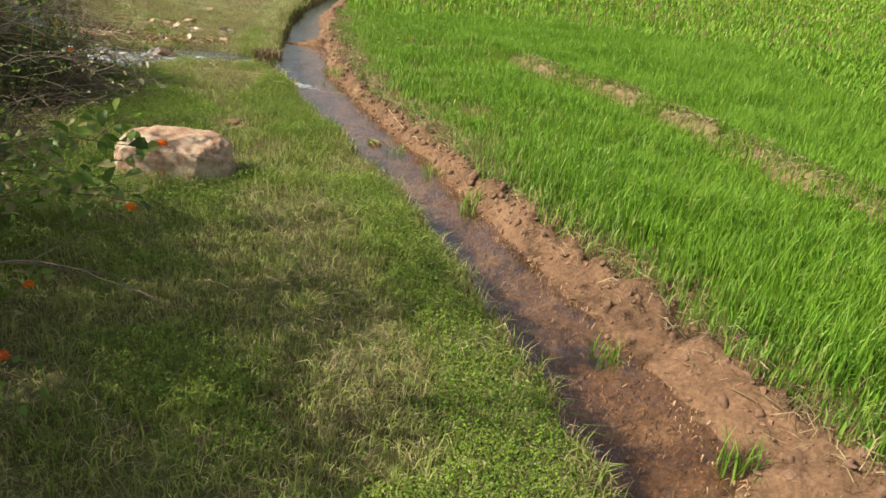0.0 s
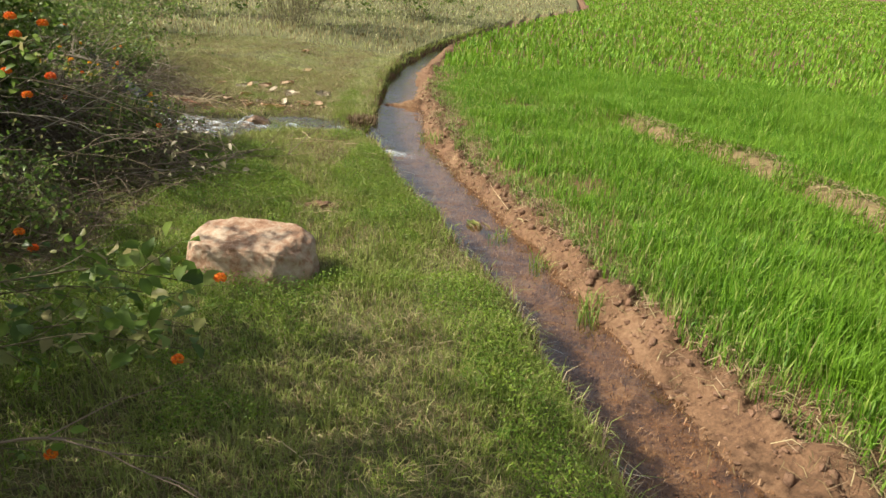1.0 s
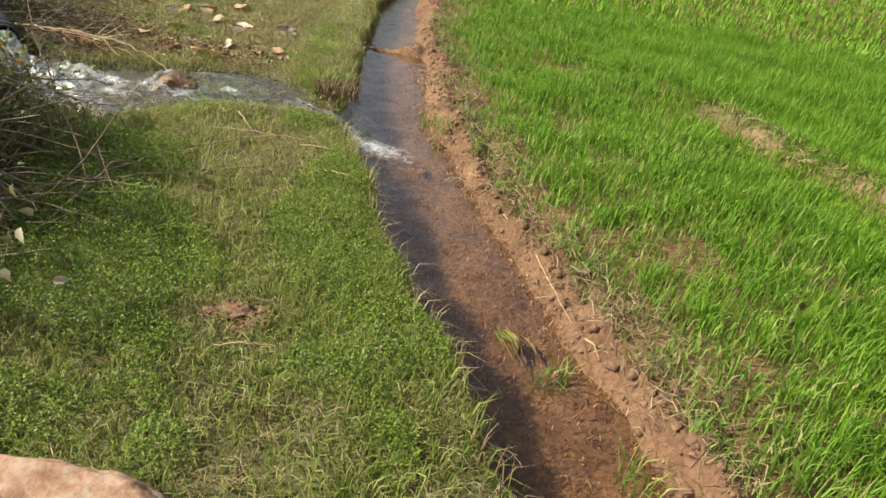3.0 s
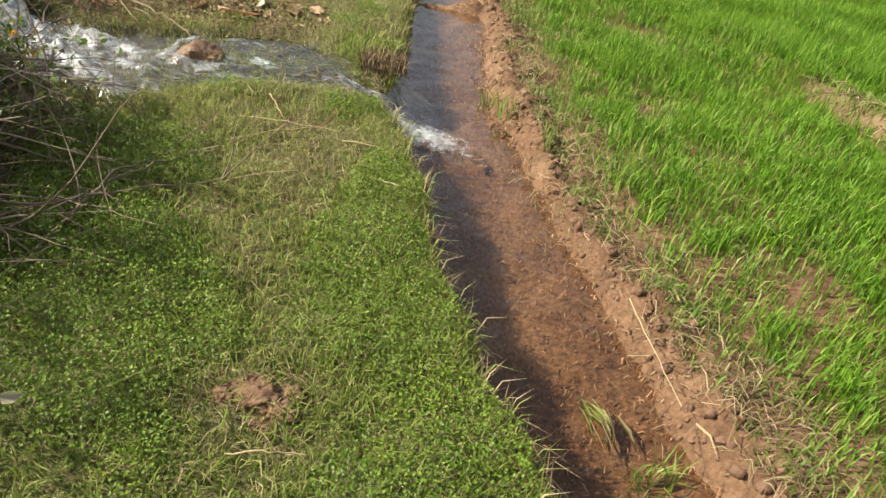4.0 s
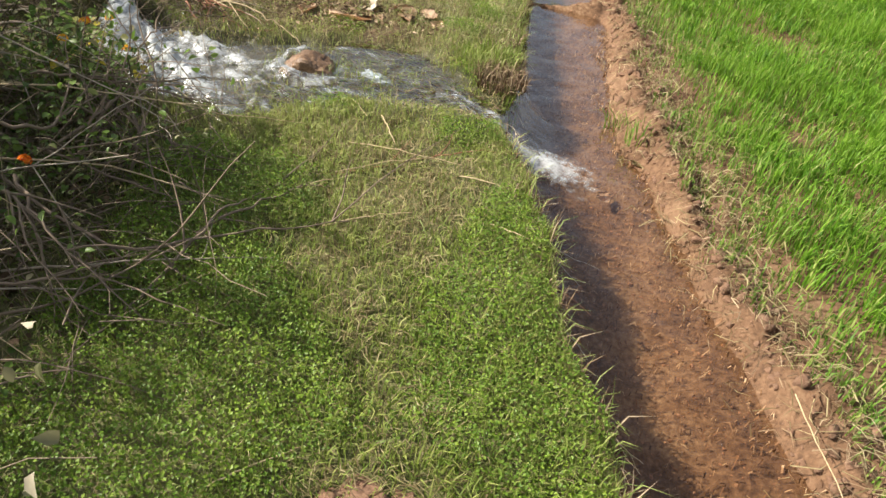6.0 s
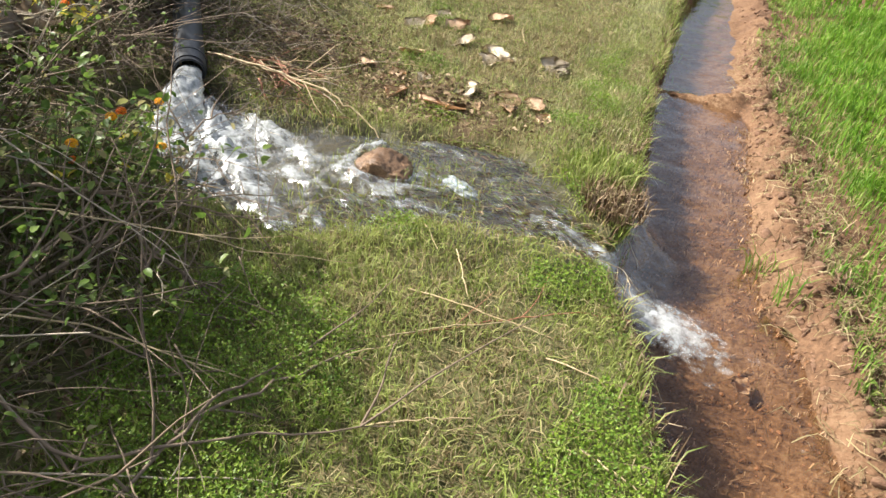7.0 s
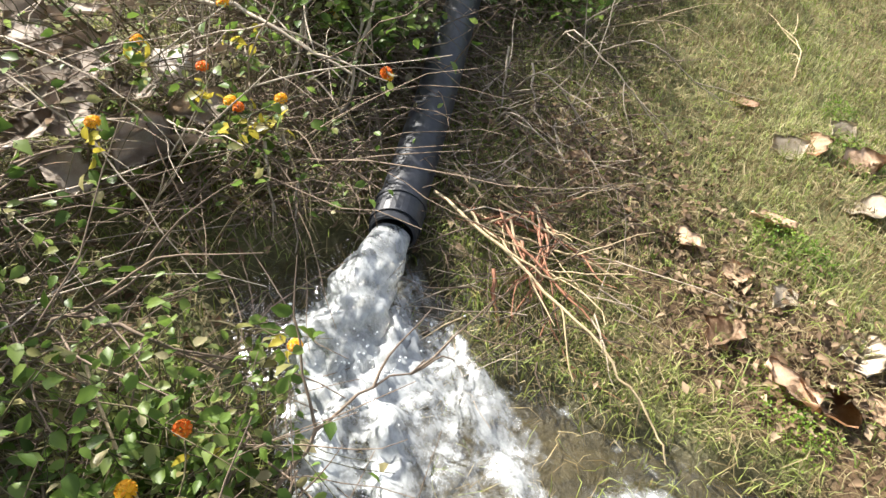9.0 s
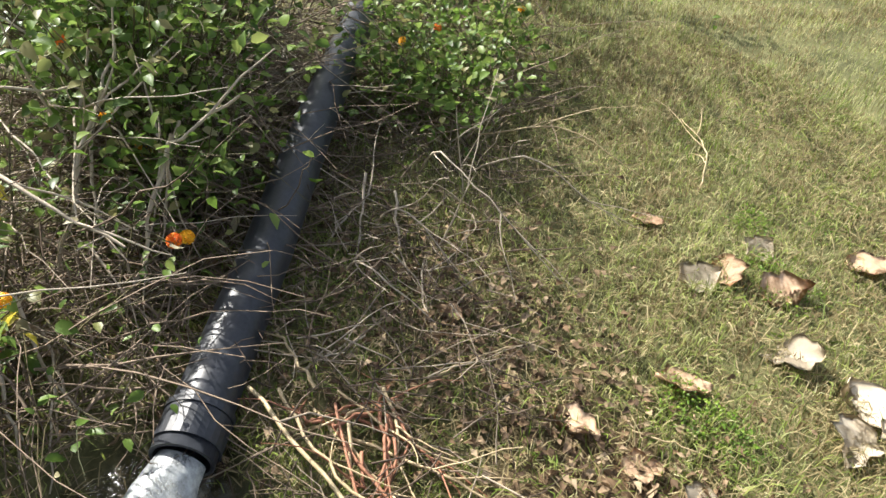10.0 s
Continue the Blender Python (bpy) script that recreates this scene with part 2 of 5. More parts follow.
# ---- mesh helpers ----
def mesh_of(name, verts, polys, mat, smooth=True, attrs=None):
    """A mesh from arrays: verts (n, 3); polys a list of index arrays (k, corners)."""
    me = bpy.data.meshes.new(name)
    verts = np.ascontiguousarray(verts, dtype=np.float32)
    me.vertices.add(len(verts))
    me.vertices.foreach_set("co", verts.ravel())
    loops = np.concatenate([p.ravel() for p in polys]).astype(np.int32)
    sizes = np.concatenate([np.full(len(p), p.shape[1]) for p in polys])
    starts = np.concatenate([[0], np.cumsum(sizes)[:-1]]).astype(np.int32)
    me.loops.add(len(loops))
    me.loops.foreach_set("vertex_index", loops)
    me.polygons.add(len(sizes))
    me.polygons.foreach_set("loop_start", starts)
    me.update(calc_edges=True)
    me.validate()
    me.polygons.foreach_set("use_smooth", np.full(len(me.polygons), smooth))
    for key, val in (attrs or {}).items():
        me.attributes.new(key, "FLOAT", "POINT").data.foreach_set("value", np.ascontiguousarray(val, dtype=np.float32))
    me.materials.append(mat)
    return me


def part(name, me, parent, label=""):
    ob = new(name, me)
    ob.parent = parent
    return tagged(ob, label)


TABLE = rng.random((256, 256))


def vnoise(x, y, scale, seed=0):
    """Smooth lattice noise, 0 to 1."""
    x, y = np.asarray(x) * scale + 17.3 * seed, np.asarray(y) * scale + 9.1 * seed
    i, j = np.floor(x).astype(int), np.floor(y).astype(int)
    u, v = x - i, y - j
    u, v = u * u * (3 - 2 * u), v * v * (3 - 2 * v)
    g = lambda a, b: TABLE[a % 256, b % 256]
    return (g(i, j) * (1 - u) + g(i + 1, j) * u) * (1 - v) + (g(i, j + 1) * (1 - u) + g(i + 1, j + 1) * u) * v


def smooth(a, b, x):
    t = np.clip((x - a) / (b - a), 0, 1)
    return t * t * (3 - 2 * t)


# ---- the plan: channel, soil rim, field, spill ----
L_Y = [-6, 0, 1.48, 2.1, 2.52, 3.47, 4.6, 5.15, 5.64, 6.08, 6.55, 7.0, 7.35, 7.85, 8.87, 11.3, 13, 15.8, 22, 40]
L_X = [3.2, 1.05, 0.52, 0.33, 0.16, -0.18, -0.74, -1.07, -1.33, -1.52, -1.78, -1.97, -2.05, -2.18, -2.40, -2.90, -3.05, -3.1, -2.6, 0.5]
R_Y = [-6, 0, 1.68, 2.09, 2.56, 3.68, 4.8, 5.4, 6.2, 6.5, 7.24, 7.9, 8.8, 10, 12.3, 16.8, 22, 40]
R_X = [3.7, 1.65, 1.08, 1.03, 0.80, 0.27, -0.17, -0.48, -0.88, -0.98, -1.38, -1.58, -1.76, -2.03, -2.6, -2.85, -2.4, 0.7]
F_Y = [-6, 0, 1.97, 2.29, 2.77, 3.61, 4.7, 5.4, 5.76, 6.4, 7.3, 8.4, 9.1, 10.2, 12.6, 17, 22, 40]
F_X = [4.4, 2.3, 1.50, 1.36, 1.1, 0.68, 0.1, -0.22, -0.44, -0.80, -1.12, -1.42, -1.58, -1.88, -2.25, -2.55, -2.0, 1.0]
N_X = [-4.4, -4.1, -3.67, -3.41, -3.1, -2.62, -2.25, -2.04, -1.75]
N_Y = [6.98, 6.98, 6.95, 7.12, 7.42, 7.50, 7.26, 7.14, 7.08]
S_X = [-4.4, -3.88, -3.4, -3.1, -2.89, -2.59, -2.31, -2.03, -1.75]
S_Y = [6.32, 6.30, 6.20, 6.20, 6.38, 6.68, 6.82, 6.86, 6.84]
WATER = -0.12


def wob(y):
    return 0.05 * (vnoise(y, 0 * y, 2.1, 3) - 0.5) + 0.06 * (vnoise(y, 0 * y, 6.0, 4) - 0.5)


def left_edge(y):
    return np.interp(y, L_Y, L_X) + 1.4 * wob(y) + 0.05 * (vnoise(y, 0 * y, 12.0, 5) - 0.5)


def right_edge(y):
    return np.interp(y, R_Y, R_X) + 1.2 * wob(y + 31)


def field_edge(y):
    return np.interp(y, F_Y, F_X) + 1.5 * wob(y + 57)


def thicket_edge(y):
    """Where the shrubs' litter begins, going towards -x."""
    return np.interp(y, [0, 3, 4.3, 5.5, 6.3, 7.0, 7.5, 8.2, 9.8, 11], [-2.2, -2.3, -2.55, -2.75, -3.7, -4.2, -4.5, -5.0, -6.1, -7.2])


def in_stream(x, y):
    """1 in the spill's bed, 0 outside it."""
    n, s = np.interp(x, N_X, N_Y), np.interp(x, S_X, S_Y)
    d = np.minimum(n - y, y - s) + 0.10 * (vnoise(x, y, 5, 6) - 0.5)
    return smooth(-0.05, 0.12, d) * smooth(-4.5, -4.2, x) * smooth(-1.6, -1.9, x)


def height(x, y):
    """Height of the ground, and how far it is dug soil, bed and bund."""
    xl, xr, xf = left_edge(y), right_edge(y), field_edge(y)
    near = smooth(60, 25, np.hypot(x, y))
    lawn = 0.035 + 0.05 * np.exp(-((x + 2) ** 2 / 1.2 + (y - 6.1) ** 2 / 1.5)) - 0.02 * smooth(7, 9, y)
    lawn = lawn + near * (0.05 * (vnoise(x, y, 1.3, 1) - 0.5) + 0.03 * (vnoise(x, y, 5, 2) - 0.5) + 0.012 * (vnoise(x, y, 18, 3) - 0.5))
    rise = smooth(-3.2, -5.5, x) * 0.12 * near
    lawn = lawn + rise
    st = in_stream(x, y)
    lawn = lawn - st * (0.05 + 0.03 * smooth(-3.2, -3.7, x) + rise)
    across = (x - xl) / np.maximum(xr - xl, 0.05)
    bedz = -0.215 + 0.085 * smooth(0.5, 1.1, across) + 0.03 * (vnoise(x, y, 6, 4) - 0.5) + 0.02 * (vnoise(x, y, 17, 5) - 0.5) + 0.012 * (vnoise(x, y, 40, 13) - 0.5)
    dam = np.exp(-((y - 9.4 - 0.25 * (x + 2.1)) / 0.055) ** 2) * 0.125
    bedz = bedz + dam
    z = lawn + (bedz - lawn) * smooth(-0.03, 0.07 + 0.05 * vnoise(x, y, 9, 9), x - xl)
    crest = (x - xr) / np.maximum(xf - xr, 0.05)
    clods = 0.05 * (vnoise(x, y, 7, 7) - 0.4) + 0.075 * (vnoise(x, y, 16, 8) - 0.5) + 0.035 * (vnoise(x, y, 38, 10) - 0.5)
    rim = -0.12 + 0.105 * smooth(0, 0.75, crest) + clods * (0.35 * smooth(0.0, 0.3, crest) + 0.85 * smooth(0.3, 0.65, crest))
    z = np.where(x > xr, bedz + (rim - bedz) * smooth(-0.02, 0.12, x - xr), z)
    bx = np.interp(y, [0, 4.2, 4.57, 5.44, 5.97, 7.08, 8.6, 12], [4.3, 2.9, 2.78, 2.47, 2.28, 1.78, 0.8, -1.1])
    bund = np.exp(-((x - bx) / 0.20) ** 2) * smooth(10.5, 8.5, y) * smooth(-2, 1, y)
    fieldz = -0.02 + near * (0.05 * (vnoise(x, y, 2.2, 11) - 0.5) + 0.03 * (vnoise(x, y, 9, 12) - 0.5)) + 0.15 * bund
    z = np.where(x > xf - 0.05, z + (fieldz - z) * smooth(-0.05, 0.15, x - xf), z)
    soil = np.maximum(smooth(-0.04, 0.02, x - xr), smooth(-0.01, 0.05, x - xl))
    mud = smooth(0.25, 0.6, np.exp(-((x + 3.3) / 0.6) ** 2 - ((y - 7.68) / 0.30) ** 2) + 0.35 * (vnoise(x, y, 7, 15) - 0.5))
    soil = np.maximum(soil, np.maximum(0.3 * st, 0.8 * mud))
    bed = smooth(0.0, 0.06, x - xl) * smooth(0.05, -0.05, x - xr + 0.10 * (vnoise(x, y, 9, 14) - 0.5))
    soak = np.clip(np.maximum(st, 0.5 * mud) + smooth(0.30, 0.0, np.abs(y - np.interp(x, [-4.2, -3.4, -2.6, -1.9], [6.65, 6.75, 7.05, 7.05])) - 0.25) * smooth(-4.4, -4.0, x) * smooth(-1.9, -2.1, x), 0, 1) * smooth(0.05, -0.05, x - xl)
    return z, soil, bed, np.clip(bund * 0.9, 0, 1), soak


def ground_z(x, y):
    return height(np.asarray(x, float), np.asarray(y, float))[0]


def lines(lo, hi, step, far):
    core = np.arange(lo, hi + step / 2, step)
    out = step * np.cumsum(1.16 ** np.arange(1, 70))
    out = out[out < far]
    return np.concatenate([lo - out[::-1], core, hi + out])


gx, gy = lines(-5.4, 3.2, 0.028, 600), lines(0.6, 11.5, 0.034, 600)
X, Y = np.meshgrid(gx, gy)
Z, SOIL, BED, BUND, WET = height(X, Y)
nx, ny = len(gx), len(gy)
q = (np.arange(ny - 1)[:, None] * nx + np.arange(nx - 1)[None, :]).ravel()
ground = new("ground", mesh_of("ground", np.stack([X, Y, Z], -1).reshape(-1, 3), [np.stack([q, q + 1, q + nx + 1, q + nx], -1)], EARTH, True,
                               {"soil": SOIL.ravel(), "bed": BED.ravel(), "bund": BUND.ravel(), "wet": WET.ravel()}))
tagged(ground, "earthen ground with turf, dug red-brown ditch and field soil", "ground", kind="structure")


# ---- water in the ditch ----
def sheet(name, u, v, xyz, mat, attrs):
    k = (np.arange(len(u) - 1)[:, None] * len(v) + np.arange(len(v) - 1)[None, :]).ravel()
    return new(name, mesh_of(name, xyz.reshape(-1, 3), [np.stack([k, k + len(v), k + len(v) + 1, k + 1], -1)], mat, True, attrs))


uy, vx = np.concatenate([np.arange(-3, 0.5, 0.2), np.arange(0.5, 13, 0.03), np.arange(13, 26, 0.25)]), np.linspace(0, 1, 40)
UY, VX = np.meshgrid(uy, vx, indexing="ij")
lo, hi = left_edge(UY) - 0.04, right_edge(UY) + 0.10
WX = lo + (hi - lo) * VX
along, cross = (WX + 1.74) * 0.97 - (UY - 6.93) * 0.24, (WX + 1.74) * 0.24 + (UY - 6.93) * 0.97
splash = np.exp(-(along / 0.32) ** 2 - (cross / (0.13 + 0.14 * along)) ** 2)
WZ = WATER + 0.006 * (vnoise(WX, UY, 9, 21) - 0.5) + 0.004 * (vnoise(WX, UY, 22, 22) - 0.5) + splash * (0.015 + 0.03 * (vnoise(WX, UY, 22, 23) - 0.3))
WZ = WZ - 0.015 * smooth(9.3, 9.6, UY)
ditch_water = sheet("water", uy, vx[::-1], np.stack([WX, UY, WZ], -1)[:, ::-1], CHANNEL_WATER, {"foam": (0.88 * splash - 0.32)[:, ::-1].ravel()})
tagged(ditch_water, "shallow clear brown water flowing in the ditch", "water", kind="structure")

# ---- water spilling from the pipe over the turf ----
ux, vy = np.arange(-4.45, -1.72, 0.02), np.arange(6.15, 7.65, 0.02)
UX, VY = np.meshgrid(ux, vy, indexing="ij")
south = np.interp(UX, [-4.25, -3.95, -3.7, -3.31, -3.15, -3.0, -2.8, -2.55], [6.80, 6.37, 6.30, 6.25, 6.22, 6.32, 6.52, 6.80])
north = np.interp(UX, [-4.25, -3.97, -3.69, -3.39, -3.16, -2.9, -2.55], [6.96, 6.86, 6.90, 6.91, 6.84, 6.88, 6.98])
ragged = 0.10 * (vnoise(UX, VY, 6, 36) - 0.5) + 0.08 * (vnoise(UX, VY, 15, 37) - 0.5)
pool = smooth(-0.06, 0.10, np.minimum(VY - south, north - VY) + ragged) * smooth(-4.32, -4.15, UX) * smooth(-2.55, -3.35, UX)
core = pool * smooth(-3.15, -3.75, UX + 0.25 * (VY - 6.6))


def streak(px, py, w):
    """A band of torn water along a bent line running with x."""
    return np.exp(-((VY - np.interp(UX, px, py)) / w) ** 2) * smooth(px[0] - 0.05, px[0] + 0.05, UX) * smooth(px[-1] + 0.05, px[-1] - 0.05, UX)


rock_ring = np.exp(-((np.hypot(UX + 3.06, VY - 6.95) - 0.15) / 0.05) ** 2) * smooth(-2.98, -3.15, UX + 0.25 * (VY - 6.95))
arm = streak([-3.2, -3.1, -2.98, -2.85], [6.98, 7.14, 7.40, 7.50], 0.05)
trail = streak([-3.2, -2.9, -2.69, -2.39, -2.07, -1.7], [6.74, 6.84, 6.98, 7.03, 7.0, 6.95], 0.05)
chute = streak([-2.5, -2.2, -1.98, -1.72], [7.04, 7.03, 6.99, 6.92], 0.075)
SZ = np.interp(UX, [-4.4, -3.9, -3.2, -2.4, -2.15, -1.98, -1.85, -1.7], [0.055, 0.05, 0.042, 0.05, 0.045, 0.02, -0.08, -0.14])
fan, reach = np.arctan2(VY - 6.98, UX + 4.4), np.hypot(UX + 4.4, VY - 6.98)
strand = vnoise(fan + 0.05 * vnoise(UX, VY, 5, 81), reach * 0.16, 24, 82) * 0.6 + vnoise(fan, reach * 0.3, 52, 83) * 0.4
crests = smooth(0.42, 0.70, strand)
rough = 0.22 + 1.0 * np.clip(core + 0.5 * pool + rock_ring + 0.6 * chute, 0, 1.3)
SZ = SZ + 0.035 * pool * (crests - 0.4) + 0.03 * core + 0.03 * rock_ring + 0.012 * trail + rough * (0.055 * (vnoise(UX * 0.7, VY, 8, 31) - 0.5) + 0.035 * (vnoise(UX * 0.8, VY, 24, 32) - 0.5) + 0.015 * (vnoise(UX, VY, 50, 33) - 0.5))
SZ = SZ - 0.12 * (1 - in_stream(UX, VY)) * smooth(0.1, 0.35, np.abs(VY - np.interp(UX, [-4.4, -3.4, -2.6, -1.7], [6.65, 6.7, 7.1, 7.03])) - 0.2)
ripples = smooth(0.45, 0.75, vnoise(UX * 0.45 + 0.3 * VY, VY, 13, 34)) * in_stream(UX, VY)
FOAM = -0.20 + 0.36 * core + 0.28 * pool + 0.22 * pool * (crests - 0.45) * (1 - 0.4 * core) + 0.34 * rock_ring + 0.22 * arm + 0.08 * trail * (0.2 + 1.6 * vnoise(UX, VY, 8, 38)) + 0.34 * chute * smooth(-2.45, -2.05, UX) * (0.5 + vnoise(UX, VY, 15, 35)) + 0.12 * ripples * smooth(-2.4, -3.0, UX) + 0.10 * ripples
spill = sheet("spill_water", ux, vy, np.stack([UX, VY, SZ], -1), STREAM_WATER, {"foam": FOAM.ravel()})
tagged(spill, "foaming white water running from the pipe over the turf", "water", kind="structure")


# ---- blades, leaves, twigs as arrays ----
def blades(name, p, length, width, lean, mat, curl=0.5):
    n = len(p)
    az = rng.random(n) * 2 * np.pi
    d = np.stack([np.cos(az), np.sin(az), 0 * az], -1)
    turn = az + np.pi / 2 + (rng.random(n) - 0.5) * 1.4
    s = np.stack([np.cos(turn), np.sin(turn), 0 * az], -1)
    L, W, K = (np.asarray(v)[:, None] if np.ndim(v) else np.full((n, 1), v) for v in (length, width, lean))
    up = np.array([0, 0, 1.0])
    midp = p + up * L * 0.55 + d * L * K * 0.3
    rise = np.sqrt(np.clip(1 - (K * 0.9) ** 2, 0.05, 1)) - curl * K * 0.25
    tip = p + up * L * rise + d * L * K
    V = np.stack([p - s * W / 2 - up * 0.01, p + s * W / 2 - up * 0.01, midp + s * W * 0.45, midp - s * W * 0.45, tip], 1).reshape(-1, 3)
    k = np.arange(n)[:, None] * 5
    return mesh_of(name, V, [k + np.array([[0, 1, 2, 3]]), k + np.array([[3, 2, 4]])], mat, True)


def leaves(name, p, d, size, mat, wide=0.6, fold=0.25, simple=False):
    """Pointed leaves with a folded midrib; p base, d the way each points."""
    n = len(p)
    d = d / np.linalg.norm(d, axis=1, keepdims=True)
    r = rng.normal(size=(n, 3)) * 0.6 + np.array([0, 0, 1.0])
    s = np.cross(d, r)
    s /= np.linalg.norm(s, axis=1, keepdims=True) + 1e-6
    u = np.cross(s, d)
    S = np.asarray(size)[:, None]
    if simple:
        V = np.stack([p, p + d * S * 0.42 + s * S * wide / 2 + u * S * fold * 0.5, p + d * S * 0.5, p + d * S * 0.42 - s * S * wide / 2 + u * S * fold * 0.5,
                      p + d * S - u * S * 0.18], 1).reshape(-1, 3)
        k = np.arange(n)[:, None] * 5
        return mesh_of(name, V, [k + np.array([[0, 2, 1]]), k + np.array([[0, 3, 2]]), k + np.array([[1, 2, 4]]), k + np.array([[2, 3, 4]])], mat, True)
    w, f = S * wide / 2, u * S * fold * 0.4
    V = np.stack([p, p + d * S * 0.2 + s * w * 0.8 + f, p + d * S * 0.25, p + d * S * 0.2 - s * w * 0.8 + f, p + d * S * 0.58 + s * w * 0.9 + f * 0.7, p + d * S * 0.6 - u * S * 0.05,
                  p + d * S * 0.58 - s * w * 0.9 + f * 0.7, p + d * S - u * S * 0.2], 1).reshape(-1, 3)
    k = np.arange(n)[:, None] * 8
    tri = [k + np.array([t]) for t in ((0, 2, 1), (0, 3, 2), (4, 5, 7), (5, 6, 7))]
    return mesh_of(name, V, [np.concatenate(tri), np.concatenate([k + np.array([[1, 2, 5, 4]]), k + np.array([[2, 3, 6, 5]])])], mat, True)


def leaflets(name, p, d, size, mat, wide):
    """Tiny folded leaves, two faces each."""
    n = len(p)
    d = d / np.linalg.norm(d, axis=1, keepdims=True)
    s = np.cross(d, rng.normal(size=(n, 3)) * 0.5 + np.array([0, 0, 1.0]))
    s /= np.linalg.norm(s, axis=1, keepdims=True) + 1e-6
    u = np.cross(s, d)
    S = np.asarray(size)[:, None]
    V = np.stack([p, p + d * S * 0.5 + s * S * wide / 2 + u * S * 0.12, p + d * S, p + d * S * 0.5 - s * S * wide / 2 + u * S * 0.12], 1).reshape(-1, 3)
    k = np.arange(n)[:, None] * 4
    return mesh_of(name, V, [np.concatenate([k + np.array([[0, 2, 1]]), k + np.array([[0, 3, 2]])])], mat, False)


def tube_arrays(paths, r0, r1, sides=3):
    """Tapered tubes along paths (n, k, 3)."""
    n, k, _ = paths.shape
    t = np.gradient(paths, axis=1)
    t /= np.linalg.norm(t, axis=2, keepdims=True) + 1e-9
    ref = np.where(np.abs(t[..., 2:3]) > 0.9, np.array([1.0, 0, 0]), np.array([0, 0, 1.0]))
    a = np.cross(t, ref)
    a /= np.linalg.norm(a, axis=2, keepdims=True) + 1e-9
    b = np.cross(t, a)
    R = (np.asarray(r0)[:, None] + (np.asarray(r1) - np.asarray(r0))[:, None] * np.linspace(0, 1, k)[None])[..., None, None]
    ang = np.arange(sides) * 2 * np.pi / sides
    V = paths[:, :, None] + R * (a[:, :, None] * np.cos(ang)[:, None] + b[:, :, None] * np.sin(ang)[:, None])
    base = (np.arange(n)[:, None, None] * k + np.arange(k - 1)[None, :, None]) * sides
    i = np.arange(sides)[None, None]
    j = (i + 1) % sides
    Q = np.stack([base + i, base + j, base + sides + j, base + sides + i], -1).reshape(-1, 4)
    return V.reshape(-1, 3), Q


def tubes(name, paths, r0, r1, mat, sides=3):
    V, Q = tube_arrays(paths, r0, r1, sides)
    return mesh_of(name, V, [Q], mat, True)


def wander(p, d, length, k, sag, kink):
    """Crooked paths from p along d (n, 3)."""
    n = len(p)
    out = np.zeros((n, k, 3))
    out[:, 0] = p
    d = d / np.linalg.norm(d, axis=1, keepdims=True)
    step = (np.asarray(length) / (k - 1))[:, None]
    for i in range(1, k):
        d = d + rng.normal(size=(n, 3)) * kink + np.array([0, 0, -1.0]) * np.asarray(sag)[:, None]
        d = d / np.linalg.norm(d, axis=1, keepdims=True)
        out[:, i] = out[:, i - 1] + d * step
    return out


def clumps(name, p, size, mat, squash=0.7, rough=0.25):
    """Rough little lumps joined in one mesh."""
    bm = bmesh.new()
    bmesh.ops.create_icosphere(bm, subdivisions=1, radius=1)
    bv = np.array([v.co for v in bm.verts])
    bf = np.array([[v.index for v in f.verts] for f in bm.faces])
    bm.free()
    n = len(p)
    az = rng.random(n) * 6.28
    c, s = np.cos(az), np.sin(az)
    J = bv[None] * (1 + rough * rng.normal(size=(n, len(bv), 1)))
    J = J * (0.7 + 0.6 * rng.random((n, 1, 3))) * np.array([1, 1, squash])
    J = np.stack([J[..., 0] * c[:, None] - J[..., 1] * s[:, None], J[..., 0] * s[:, None] + J[..., 1] * c[:, None], J[..., 2]], -1)
    V = (p[:, None] + J * np.asarray(size)[:, None, None]).reshape(-1, 3)
    F = (np.arange(n)[:, None, None] * len(bv) + bf[None]).reshape(-1, 3)
    return mesh_of(name, V, [F], mat, False)


def stone(name, size, mat, seed, sub=4, power=0.55, amp=0.10, freq=2.2, flat_top=None, faces=None):
    """A weathered stone: a rounded block with facets and chips."""
    bm = bmesh.new()
    bmesh.ops.create_icosphere(bm, subdivisions=sub, radius=1)
    rnd = random.Random(seed)
    cuts = [(Vector((rnd.uniform(-1, 1), rnd.uniform(-1, 1), rnd.uniform(-0.4, 1))).normalized(), rnd.uniform(0.78, 0.98)) for _ in range(9)]
    if faces:
        cuts = [(Vector(f[:3]).normalized(), f[3]) for f in faces]
    for v in bm.verts:
        p = v.co.copy()
        p = Vector([math.copysign(abs(a) ** power, a) for a in p])
        for nrm, dist in cuts:
            over = p.dot(nrm) - dist
            if over > 0:
                p -= nrm * over * 0.85
        w = Vector((seed * 3.1, 0, 0))
        p *= 1 + amp * noise.fractal(p * freq + w, 0.9, 2.1, 4) + 0.10 * amp * noise.noise(p * freq * 6 + w) - 0.7 * amp * abs(noise.noise(p * freq * 2.1 - w)) + 0.25 * amp * abs(noise.noise(p * freq * 4.7 + w))
        if flat_top:
            p.z = min(p.z, flat_top + 0.05 * noise.noise(p * 3))
        v.co = Vector((p.x * size[0] / 2, p.y * size[1] / 2, p.z * size[2] / 2))
    me = bpy.data.meshes.new(name)
    bm.to_mesh(me)
    bm.free()
    me.polygons.foreach_set("use_smooth", [True] * len(me.polygons))
    me.materials.append(mat)
    return me


def scatter(n, x0, x1, y0, y1):
    return x0 + (x1 - x0) * rng.random(n), y0 + (y1 - y0) * rng.random(n)


